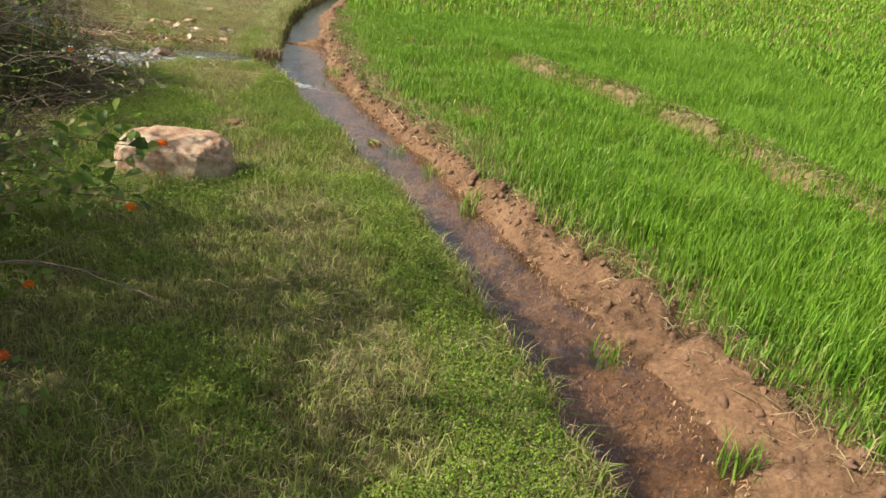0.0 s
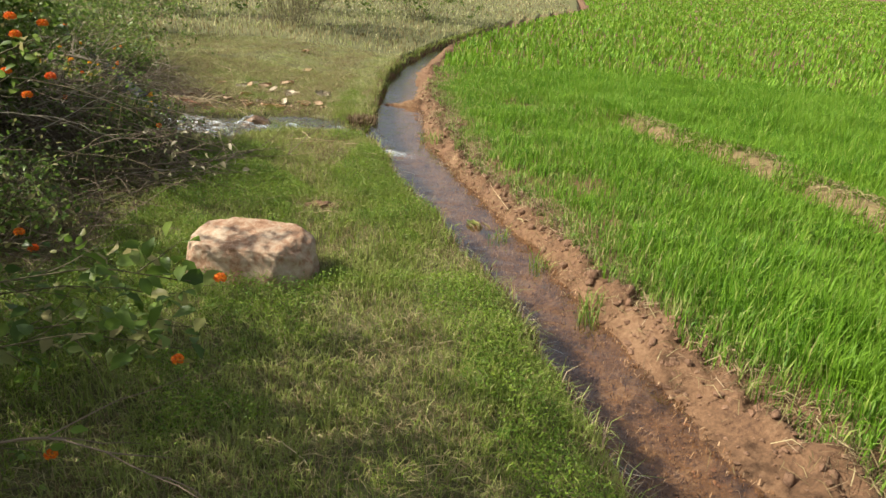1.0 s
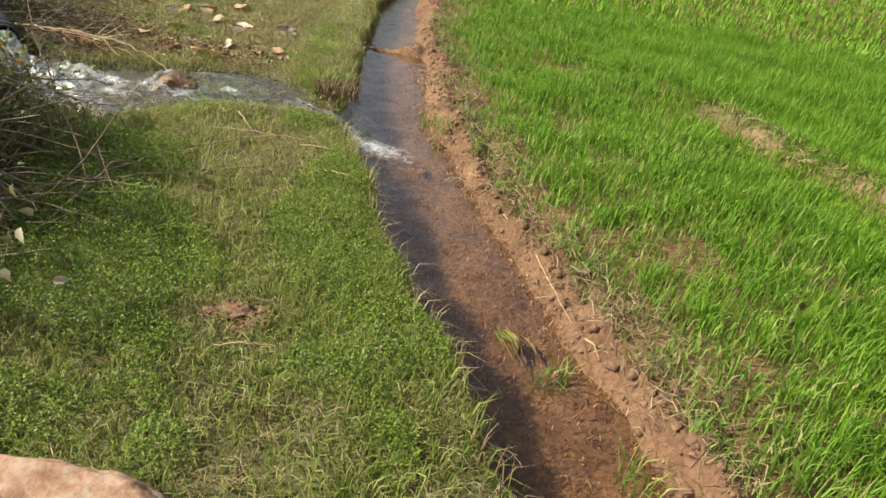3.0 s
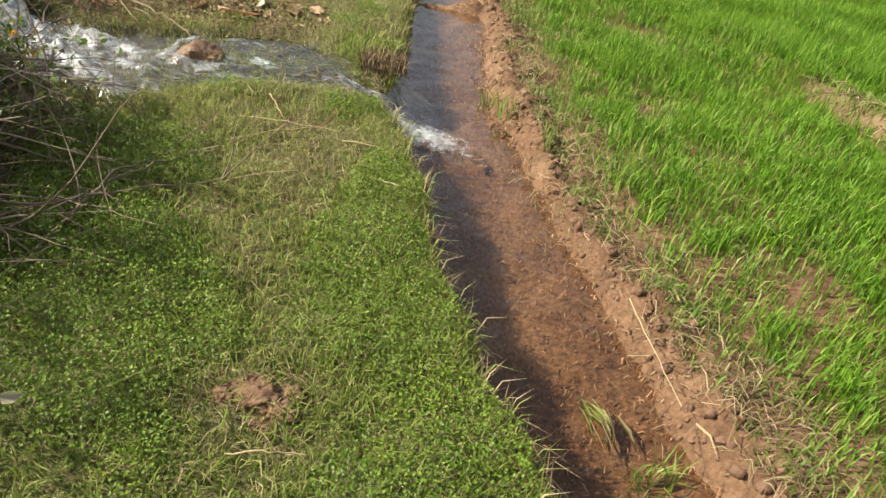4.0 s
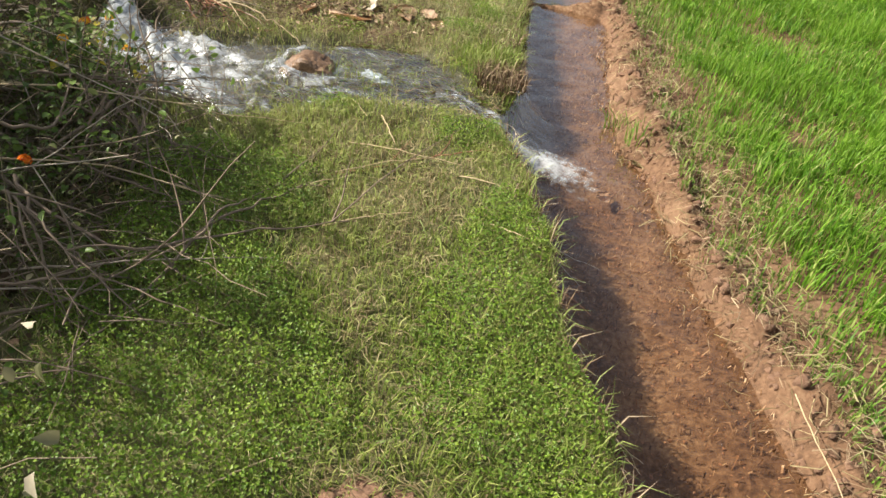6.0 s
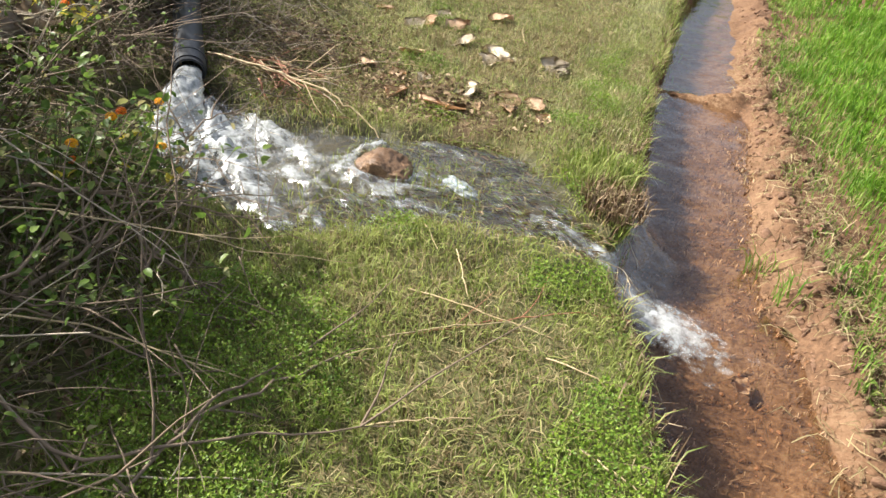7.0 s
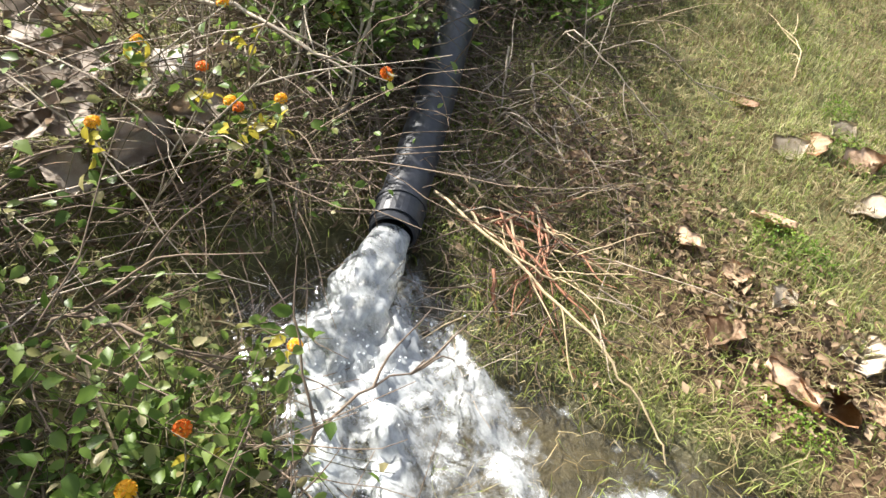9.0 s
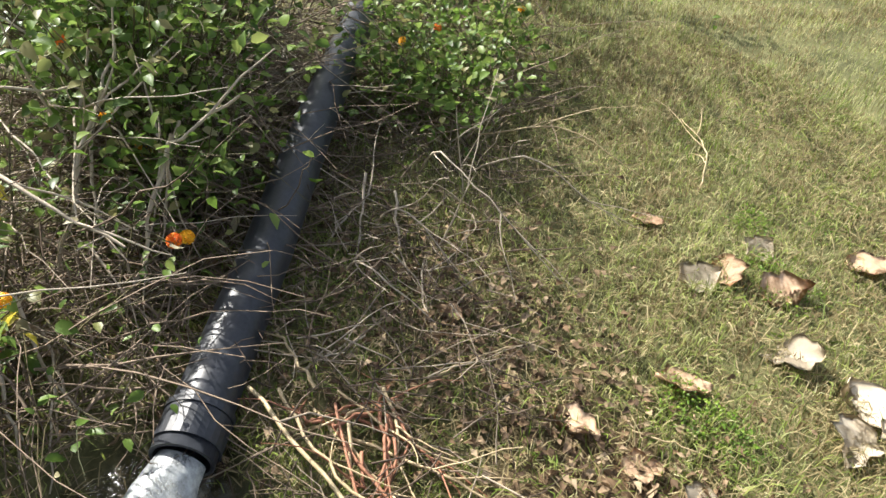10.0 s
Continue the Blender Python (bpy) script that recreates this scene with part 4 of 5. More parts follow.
HEADS = [flower_mesh("flower_orange", FLOWER_O), flower_mesh("flower_yellow", FLOWER_Y), flower_mesh("flower_red", FLOWER_R)]


def shrub(px, py, r, h, stems, leaf_n, dead_n, flowers, label, leaf_size=0.042, pale=0, spread=1.0):
    root = new("lantana_shrub")
    z0 = float(ground_z(px, py))
    root.location = (px, py, z0)
    az = rng.random(stems) * 6.28
    out = (0.25 + 0.75 * rng.random(stems)) * spread
    rr = rng.random(stems)
    base = np.stack([np.cos(az) * r * 0.45 * rr, np.sin(az) * r * 0.45 * rr, -0.02 + 0 * az], -1)
    d = np.stack([np.cos(az) * out, np.sin(az) * out, 1.0 + 0.6 * rng.random(stems)], -1)
    k = 9
    paths = wander(base, d, h * (0.8 + 0.6 * rng.random(stems)), k, (0.05 + 0.14 * rng.random(stems)) * spread, 0.10 * spread)
    paths[..., 2] = np.maximum(paths[..., 2], -0.01)
    for one in paths:
        part("stem", tubes("stem", one[None], [0.0035 + 0.004 * rng.random()], [0.0012], GREENSTEM), root, "thin brown woody stem")
    side_i = rng.integers(0, stems, stems * 3)
    side_j = rng.integers(3, k, stems * 3)
    sp = paths[side_i, side_j]
    sd = rng.normal(size=(stems * 3, 3)) + np.array([0, 0, 0.3])
    twigs = wander(sp, sd, 0.15 + 0.3 * rng.random(stems * 3), 5, np.full(stems * 3, 0.08), 0.15)
    twigs[..., 2] = np.maximum(twigs[..., 2], 0.0)
    part("brushwood", tubes("brushwood", twigs, np.full(len(twigs), 0.0018), np.full(len(twigs), 0.0008), GREENSTEM), root)["kind"] = "stuff"
    allp = np.concatenate([paths[:, 3:].reshape(-1, 3), twigs[:, 1:].reshape(-1, 3)])
    pick = allp[rng.integers(0, len(allp), leaf_n)] + rng.normal(size=(leaf_n, 3)) * 0.035
    pick[:, 2] = np.maximum(pick[:, 2], 0.02)
    ld = rng.normal(size=(leaf_n, 3)) * np.array([1, 1, 0.5]) + np.array([0, 0, -0.1])
    part("foliage", leaves("foliage", pick, ld, leaf_size * (0.6 + 0.8 * rng.random(leaf_n)), LANTANA, 0.62, 0.25, leaf_size >= 0.05), root, "dull green leaves, some browned")["kind"] = "stuff"
    if pale:
        pp = allp[rng.integers(0, len(allp), pale)]
        part("withered_foliage", leaves("withered_foliage", pp, rng.normal(size=(pale, 3)) + np.array([0, 0, -0.6]), 0.035 + 0.03 * rng.random(pale), PALE_LEAF, 0.6, 0.5), root, "pale withered leaves")["kind"] = "stuff"
    if dead_n:
        az = rng.random(dead_n) * 6.28
        rr = r * np.sqrt(rng.random(dead_n)) * 1.1
        dp = np.stack([np.cos(az) * rr, np.sin(az) * rr, h * 0.45 * rng.random(dead_n) ** 1.3], -1)
        dd = rng.normal(size=(dead_n, 3)) * np.array([1, 1, 0.35])
        dpth = wander(dp, dd, 0.25 + 0.7 * rng.random(dead_n) ** 2, 7, 0.02 + 0.06 * rng.random(dead_n), 0.14)
        dpth[..., 2] = np.maximum(dpth[..., 2], 0.005)
        if dead_n <= 300:
            for one in dpth:
                part("dead_twig", tubes("dead_twig", one[None], [0.0018 + 0.0034 * rng.random() ** 2], [0.001], TWIG), root, "bare grey dead twig")
        else:
            part("dead_brushwood", tubes("dead_brushwood", dpth, 0.0018 + 0.0034 * rng.random(dead_n) ** 2, np.full(dead_n, 0.001), TWIG), root, "tangle of bare grey dead twigs")["kind"] = "stuff"
    tips = paths[:, 5:].reshape(-1, 3)
    tips = tips[np.argsort(tips[:, 2] + tips[:, 0] * 0.4)[len(tips) // 2:]]
    for i in range(flowers):
        tp = tips[rng.integers(0, len(tips))]
        fl = part("flower_head", HEADS[int(rng.choice([0, 0, 2, 1] if py < 4 else [0, 0, 1, 1]))], root, "round cluster of small orange and yellow petals")
        fl.location = tp + np.array([0, 0, 0.01])
        fl.rotation_euler = (rng.normal() * 0.5, rng.normal() * 0.5, rng.random() * 6)
        fl.scale = (0.9, 0.9, 0.8) if rng.random() < 0.5 else (1.2, 1.2, 1.05)
    return tagged(root, label, "shrub", "shrubs beside the path")


FLOWERING = "sprawling lantana shrub with orange flowers and dead twigs"
DEAD = "low leafy shrub choked with grey dead twigs"
ROUGH = "rough green shrub at the edge of open ground"
SHRUBS = [
    (-3.1, 0.3, 0.9, 1.9, 70, 6500, 40, 4, FLOWERING, {"leaf_size": 0.06, "spread": 0.45}),
    (-3.1, 1.4, 0.9, 2.1, 70, 5600, 40, 6, FLOWERING, {"leaf_size": 0.06, "spread": 0.4}),
    (-3.1, 2.3, 0.8, 1.5, 70, 3200, 60, 6, FLOWERING, {"leaf_size": 0.055, "spread": 0.35}),
    (-3.15, 3.6, 0.6, 0.5, 60, 1800, 250, 4, FLOWERING, {"leaf_size": 0.034, "spread": 0.8}),
    (-3.2, 4.8, 0.7, 0.45, 40, 900, 240, 0, DEAD, {"leaf_size": 0.028}),
    (-3.45, 5.6, 0.7, 0.45, 40, 900, 240, 1, DEAD, {"leaf_size": 0.028}),
    (-4.05, 5.6, 0.4, 0.6, 36, 700, 200, 1, "lantana shrub with orange and yellow flowers", {"leaf_size": 0.034, "spread": 0.8}),
    (-3.75, 6.0, 0.3, 0.3, 30, 800, 60, 2, "low leafy lantana at the edge of the gush", {"leaf_size": 0.038}),
    (-4.4, 3.5, 0.9, 1.35, 70, 5600, 380, 5, FLOWERING, {"leaf_size": 0.05, "spread": 0.5}),
    (-4.45, 4.85, 0.8, 1.25, 90, 10000, 900, 3, FLOWERING, {"leaf_size": 0.055, "spread": 0.5}),
    (-4.55, 5.28, 0.5, 1.05, 60, 3800, 500, 2, FLOWERING, {"leaf_size": 0.05, "spread": 0.35}),
    (-4.95, 5.3, 0.8, 1.0, 60, 1200, 800, 3, FLOWERING, {"pale": 40, "spread": 0.5}),
    (-5.35, 6.6, 0.7, 0.8, 26, 260, 420, 4, "thin lantana with yellow flowers among dead stems", {"pale": 30, "leaf_size": 0.036}),
    (-4.75, 6.65, 0.4, 0.45, 22, 300, 300, 1, "low tangle of dead twigs and leaves by the pipe", {"leaf_size": 0.03}),
    (-5.65, 8.8, 0.5, 0.42, 50, 1500, 180, 2, "green lantana shrub arching beside the pipe", {"leaf_size": 0.042, "spread": 0.8}),
    (-5.85, 7.5, 0.4, 1.0, 48, 2300, 420, 2, "leafy lantana leaning over the black pipe", {"leaf_size": 0.04, "spread": 0.5}),
    (-5.45, 7.22, 0.3, 0.8, 40, 1900, 360, 1, "leafy lantana leaning over the black pipe", {"leaf_size": 0.042, "spread": 0.5}),
    (-5.12, 7.28, 0.22, 0.5, 26, 900, 120, 0, "leafy lantana leaning over the black pipe", {"leaf_size": 0.04, "spread": 0.5}),
    (-5.3, 8.4, 0.3, 0.34, 30, 900, 80, 1, "low green lantana beside the pipe", {"leaf_size": 0.042, "spread": 0.7}),
    (-6.3, 7.4, 0.9, 1.1, 60, 1200, 900, 3, FLOWERING, {"spread": 0.7}),
    (-6.2, 7.85, 0.6, 0.9, 60, 1100, 500, 2, FLOWERING, {"leaf_size": 0.05, "spread": 0.5}),
    (-6.9, 9.5, 1.1, 1.2, 60, 4200, 120, 5, FLOWERING, {}),
    (-8.6, 12.6, 1.4, 1.5, 60, 4000, 60, 3, ROUGH, {"leaf_size": 0.06}),
    (-6.6, 16.8, 1.2, 2.6, 70, 4200, 260, 0, "dry shrub with pale withered leaves", {"pale": 500, "leaf_size": 0.08, "spread": 0.7}),
    (-10.5, 18.0, 1.8, 1.9, 50, 4200, 40, 0, ROUGH, {"leaf_size": 0.09}),
    (-14.5, 18.0, 2.0, 2.0, 50, 4200, 40, 0, ROUGH, {"leaf_size": 0.09}),
    (-8.2, 22.0, 1.8, 2.4, 50, 4200, 40, 0, ROUGH, {"leaf_size": 0.09}),
    (-4.8, 23.0, 1.6, 2.2, 50, 4200, 40, 0, ROUGH, {"leaf_size": 0.09}),
]
for px, py, r, h, ns, nl, nd, nf, lab, kw in SHRUBS:
    shrub(px, py, r, h, ns, nl, nd, nf, lab, **kw)


# ---- dry leaves on the ground ----
def dry_leaf_mesh(name, mat, seed):
    """A broad curled leaf with a wavy rim, a midrib and thickness."""
    rnd = random.Random(seed)
    bm = bmesh.new()
    n, m = 12, 3
    rows = []
    for i in range(n + 1):
        t = i / n
        w = 0.36 * math.sin(math.pi * t ** 0.72) ** 0.85 * (1 + 0.20 * math.sin(t * 15 + seed) + 0.12 * math.sin(t * 31 + 2 * seed)) + 0.004
        row = []
        for j in range(-m, m + 1):
            u = j / m
            fold = 0.11 * abs(u) ** 1.4 * (1 + 0.7 * math.sin(2.5 * t + seed + (1.3 if u > 0 else 0)))
            zz = fold + 0.05 * math.sin(5 * t + 3 * u + seed) - 0.22 * (t - 0.45) ** 2 * math.cos(seed) + 0.015 * rnd.random()
            row.append(bm.verts.new((t - 0.5 + 0.03 * rnd.random(), u * w + 0.06 * math.sin(2.6 * t + seed), zz)))
        rows.append(row)
    for i in range(n):
        for j in range(2 * m):
            bm.faces.new((rows[i][j], rows[i + 1][j], rows[i + 1][j + 1], rows[i][j + 1]))
    bmesh.ops.solidify(bm, geom=bm.faces[:], thickness=0.012)
    lowest = min(v.co.z for v in bm.verts)
    for v in bm.verts:
        v.co.z -= lowest
    me = bpy.data.meshes.new(name)
    bm.to_mesh(me)
    bm.free()
    me.polygons.foreach_set("use_smooth", [True] * len(me.polygons))
    me.materials.append(mat)
    return me


TAN = [dry_leaf_mesh("tan_leaf", DRYLEAF, s) for s in (1, 2, 5)]
WHITE = [dry_leaf_mesh("bleached_leaf", WHITELEAF, s) for s in (3, 4, 7)]
TAUPE = [dry_leaf_mesh("shaded_taupe_leaf", TAUPELEAF, s) for s in (6, 8, 9)]
FALLEN = [
    (-4.92, 5.85, 0.20, 1), (-4.78, 6.02, 0.18, 1), (-5.02, 5.76, 0.19, 1), (-4.66, 6.30, 0.16, 1), (-4.60, 6.42, 0.15, 0), (-5.15, 5.80, 0.2, 1), (-4.84, 6.16, 0.18, 0), (-5.08, 6.30, 0.2, 1),
    (-5.30, 6.10, 0.20, 1), (-5.22, 6.28, 0.17, 1), (-5.12, 6.02, 0.18, 1), (-4.86, 6.36, 0.17, 1), (-4.76, 6.50, 0.14, 1), (-5.05, 6.18, 0.16, 0), (-5.45, 6.30, 0.18, 1),
    (-4.95, 6.08, 0.15, 0), (-5.25, 5.90, 0.17, 1), (-4.70, 6.30, 0.12, 0), (-5.55, 6.55, 0.16, 1), (-5.00, 6.62, 0.12, 0), (-4.60, 6.10, 0.13, 0), (-5.60, 6.10, 0.18, 1),
    (-3.45, 7.60, 0.12, 0), (-3.14, 7.67, 0.15, 0), (-3.22, 7.62, 0.13, 0), (-3.18, 7.95, 0.13, 1), (-2.81, 8.03, 0.11, 0), (-2.95, 7.98, 0.12, 0),
    (-3.02, 8.05, 0.10, 0), (-2.90, 7.86, 0.10, 0), (-3.36, 8.63, 0.16, 1), (-2.96, 8.68, 0.18, 1), (-3.25, 8.60, 0.13, 1), (-3.47, 7.91, 0.09, 1),
    (-4.02, 8.65, 0.13, 1), (-3.98, 8.77, 0.14, 0), (-3.81, 8.88, 0.15, 0), (-3.61, 8.60, 0.15, 1), (-3.73, 8.19, 0.13, 0), (-3.34, 8.44, 0.14, 1),
    (-4.01, 9.02, 0.12, 1), (-3.70, 9.33, 0.14, 0), (-3.83, 10.37, 0.16, 1), (-4.33, 8.74, 0.09, 0), (-4.5, 12.2, 0.16, 0), (-3.80, 7.81, 0.10, 0), (-3.61, 7.87, 0.09, 0),
    (-2.7, 7.92, 0.09, 0), (-4.3, 7.75, 0.07, 0), (-3.05, 7.80, 0.07, 0), (-3.5, 7.75, 0.06, 1),
]
for fx, fy, size, pale in FALLEN:
    ob = new("dry_leaf", (TAUPE if fy < 7 else WHITE if pale else TAN)[int(rng.integers(0, 3))])
    ob.matrix_world = pose(fx, fy, float(ground_z(fx, fy)) + (0.018 if fy > 7 else 0.26), rng.normal() * (10 if fy > 7 else 28), rng.normal() * 10, rng.random() * 360) @ Matrix.Scale(size * (1.35 if fy > 7 else 1.3), 4)
    tagged(ob, "large curled taupe dry leaf caught among dead stems, darkened for shade" if fy < 7 else "curled bleached dry leaf on the turf" if pale else "curled tan dry leaf on damp ground", "leaf", "fallen leaves")


# ---- loose twigs and straw ----
def stick(name, points, r0, r1, mat, label, category="twig", forks=0, fork_len=0.3, group=""):
    """A crooked stick through a few points, with side shoots as parts."""
    pts = np.array(points, float)
    t = np.linspace(0, len(pts) - 1, 4 * len(pts))
    path = np.stack([np.interp(t, np.arange(len(pts)), pts[:, i]) for i in range(3)], -1)
    for _ in range(2):
        path[1:-1] = (path[:-2] + path[1:-1] * 2 + path[2:]) / 4
    path[1:-1] += rng.normal(size=path[1:-1].shape) * r0 * 0.8
    root = new(name, tubes(name, (path - path[0])[None], [r0], [r1], mat, 6))
    root.location = path[0]
    for i in range(forks):
        j = int(rng.integers(len(path) // 4, len(path) - 1))
        d = path[j] - path[j - 1]
        d = d / np.linalg.norm(d) + rng.normal(size=3) * 0.45
        f = wander((path[j] - path[0])[None], d[None], [fork_len * (0.5 + rng.random())], 7, [0.03], 0.12)
        part("side_shoot", tubes("side_shoot", f, [r0 * 0.6], [r1 * 0.6], mat, 4), root)
    return tagged(root, label, category, group)


def g(x_, y_, lift=0.01):
    return (x_, y_, float(ground_z(x_, y_)) + lift)
# cut stems beside the pipe's mouth
stick("cut_stem", [(-4.30, 7.10, 0.19), (-3.99, 7.13, 0.21), (-3.67, 7.15, 0.20), (-3.45, 7.17, 0.16), (-3.32, 7.18, 0.10), (-3.23, 7.16, 0.05)], 0.006, 0.0025, STRAWSTEM, "long pale cut stem drooping over the stream", forks=3)
stick("cut_stem", [(-4.28, 7.17, 0.16), (-4.01, 7.15, 0.19), (-3.81, 7.20, 0.17), (-3.76, 7.35, 0.13), (-3.68, 7.48, 0.08)], 0.005, 0.002, STRAWSTEM, "pale cut stem lying beside the pipe", forks=2)
stick("cut_stem", [(-4.20, 7.30, 0.15), (-3.96, 7.37, 0.14), (-3.80, 7.53, 0.08)], 0.004, 0.002, STRAWSTEM, "pale cut stem lying beside the pipe", forks=2)
stick("cut_stem", [(-4.16, 7.27, 0.16), (-3.90, 7.18, 0.18), (-3.75, 7.16, 0.12), (-3.48, 7.10, 0.05)], 0.004, 0.002, REDTWIG, "thin reddish cut stem bending down to the water", forks=3)
stick("cut_stem", [(-3.93, 7.09, 0.16), (-3.76, 7.00, 0.04)], 0.007, 0.005, REDTWIG, "short reddish cut stem standing in the turf")
stick("cut_stem", [(-4.37, 7.23, 0.10), (-4.34, 7.47, 0.14)], 0.005, 0.003, PALETWIG, "pale cut stem lying beside the pipe", forks=1)
for i in range(16):
    a0 = rng.normal(size=2) * 0.09
    d = rng.normal(size=2) * 0.25
    stick("cut_stem", [(-4.12 + a0[0], 7.30 + a0[1], 0.10 + 0.06 * rng.random()), g(-4.0 + a0[0] + d[0] * 0.5, 7.28 + a0[1] + d[1] * 0.4, 0.06), g(-3.95 + d[0], 7.25 + d[1] * 0.6, 0.01)],
          0.0055, 0.002, REDTWIG if i % 3 else STRAWSTEM, "thin reddish cut stem in a heap by the pipe", forks=2, group="cut stems")

# bare branches reaching out of the shrubs
BRANCHES = [
    [(-2.61, 5.26, 0.05), (-2.57, 5.44, 0.13), (-2.46, 5.72, 0.14), (-2.40, 6.05, 0.06)],
    [(-4.15, 5.80, 0.27), (-4.08, 5.99, 0.36), (-4.08, 6.22, 0.45)],
    [(-4.16, 6.00, 0.30), (-4.00, 6.15, 0.30), (-3.93, 6.28, 0.18)],
    [(-3.63, 6.28, 0.08), (-3.68, 6.45, 0.20), (-3.71, 6.72, 0.20)],
    [(-2.58, 4.90, 0.05), (-2.53, 5.19, 0.12), (-2.55, 5.43, 0.16), (-2.55, 5.65, 0.14), (-2.51, 5.88, 0.07)],
    [(-3.13, 5.10, 0.35), (-2.90, 5.07, 0.33), (-2.80, 5.06, 0.25), (-2.66, 5.08, 0.10)],
    [(-3.01, 5.15, 0.35), (-2.86, 5.06, 0.32), (-2.64, 5.00, 0.22)],
    [(-2.95, 4.80, 0.20), (-2.73, 4.94, 0.20), (-2.66, 5.06, 0.15)],
    [(-3.19, 5.17, 0.50), (-3.05, 5.32, 0.40), (-3.20, 5.60, 0.35), (-3.21, 5.72, 0.33)],
    [(-3.19, 5.40, 0.22), (-3.16, 5.63, 0.30), (-3.20, 5.76, 0.30), (-3.21, 5.99, 0.25)],
    [(-3.17, 5.50, 0.15), (-3.17, 5.66, 0.30), (-3.19, 5.79, 0.40)],
    [(-3.43, 5.62, 0.40), (-3.31, 5.74, 0.38), (-3.19, 6.05, 0.20), (-3.05, 6.30, 0.09)],
    [(-3.05, 5.60, 0.06), (-3.08, 5.79, 0.25), (-3.12, 5.95, 0.35)],
    [(-3.02, 5.66, 0.10), (-2.95, 5.83, 0.12), (-2.94, 5.99, 0.10)],
    [(-3.3, 5.25, 0.25), (-2.7, 5.15, 0.16), (-2.45, 5.45, 0.14), (-2.15, 5.75, 0.11)],
    [(-3.4, 4.6, 0.2), (-2.75, 4.85, 0.10), (-2.5, 5.3, 0.20)],
    [(-3.5, 5.3, 0.35), (-3.05, 5.4, 0.25), (-2.75, 5.55, 0.10)],
    [(-3.6, 5.9, 0.30), (-3.1, 5.8, 0.15), (-2.7, 5.9, 0.09)],
    [(-3.6, 5.0, 0.5), (-3.0, 5.0, 0.42), (-2.75, 5.2, 0.25)],
]
for b in BRANCHES:
    stick("bare_branch", b, 0.007, 0.002, TWIG, "bare grey branch reaching over the turf", "branch", forks=4, fork_len=0.45, group="bare branches")

# straws on the turf
STRAWS = [(-2.12, 5.79, 40, 0.34), (-2.23, 6.17, 47, 0.44), (-1.60, 5.95, -15, 0.22), (-2.2, 6.3, 10, 0.5), (-1.9, 4.75, 55, 0.25), (-2.4, 5.9, 60, 0.3), (-1.75, 6.25, 5, 0.35), (-0.9, 2.4, -30, 0.2),
          (-2.5, 5.1, 70, 0.4), (-3.6, 8.0, 35, 0.25), (-2.6, 6.6, -40, 0.3), (-1.5, 4.6, 20, 0.2), (-2.35, 6.45, -50, 0.25), (-4.1, 7.75, 80, 0.35), (-3.4, 9.1, 120, 0.3)]
for sx, sy, deg, ln in STRAWS:
    dx, dy = math.cos(radians(deg)) * ln / 2, math.sin(radians(deg)) * ln / 2
    stick("straw_stalk", [g(sx - dx, sy - dy, 0.03), g(sx, sy, 0.045), g(sx + dx, sy + dy, 0.03)], 0.0028, 0.0015, STRAWSTEM, "dry straw stalk lying on the turf", "straw", group="loose straws")
stick("straw_stalk", [(-2.42, 6.02, 0.07), (-2.29, 6.14, 0.08), (-2.09, 6.37, 0.09), (-1.92, 6.56, 0.08), (-1.77, 6.63, 0.07)], 0.004, 0.0015, REDTWIG, "thin brown stick lying across the turf", "twig", forks=2, fork_len=0.2)
stick("straw_stalk", [(-2.25, 5.83, 0.06), (-2.01, 5.75, 0.06)], 0.0035, 0.002, STRAWSTEM, "pale straw stalk lying on the turf", "straw")
for by in np.arange(1.6, 7.9, 0.16) + 0.10 * rng.normal(size=40):
    bx = float(left_edge(np.array(by)))
    stick("straw_stalk", [(bx - 0.05, by, float(ground_z(bx - 0.06, by)) + 0.03), (bx + 0.05, by + 0.05 * rng.normal(), 0.02 - 0.03 * rng.random()), (bx + 0.10 + 0.07 * rng.random(), by + 0.08 * rng.normal(), -0.03 - 0.05 * rng.random())], 0.0018, 0.0009, STRAWSTEM if rng.random() < 0.5 else PALETWIG, "thin dead stalk jutting from the bank over the water", "straw", forks=2, fork_len=0.08, group="bank stalks")
# twigs over the water
stick("straw_stalk", [(-1.65, 6.00, 0.05), (-1.42, 5.93, -0.03), (-1.25, 5.88, -0.07)], 0.004, 0.002, REDTWIG, "reddish twig jutting over the ditch", "twig")
stick("straw_stalk", [(-0.58, 5.72, 0.03), (-0.50, 5.50, 0.02), (-0.40, 5.25, 0.01)], 0.0022, 0.0012, STRAWSTEM, "dry stalk lying on the soil rim", "straw")
stick("straw_stalk", [(-1.42, 7.55, -0.06), (-1.25, 7.75, -0.03), (-1.15, 8.0, 0.06)], 0.003, 0.002, STRAWSTEM, "dry stalk slanting into the ditch", "straw")


# ---- tufts ----
def tuft(px, py, count, length, spread, mat, label, z=None):
    a, rr = rng.random(count) * 6.28, spread * np.sqrt(rng.random(count))
    p = np.stack([np.cos(a) * rr, np.sin(a) * rr, 0 * a], -1)
    ob = new("grass_tuft", blades("grass_tuft", p, length * (0.5 + 0.7 * rng.random(count)), 0.004 + 0.003 * rng.random(count), 0.25 + 0.6 * rng.random(count), mat))
    ob.location = (px, py, float(ground_z(px, py)) if z is None else z)
    return tagged(ob, label, "grass tuft", "tufts")


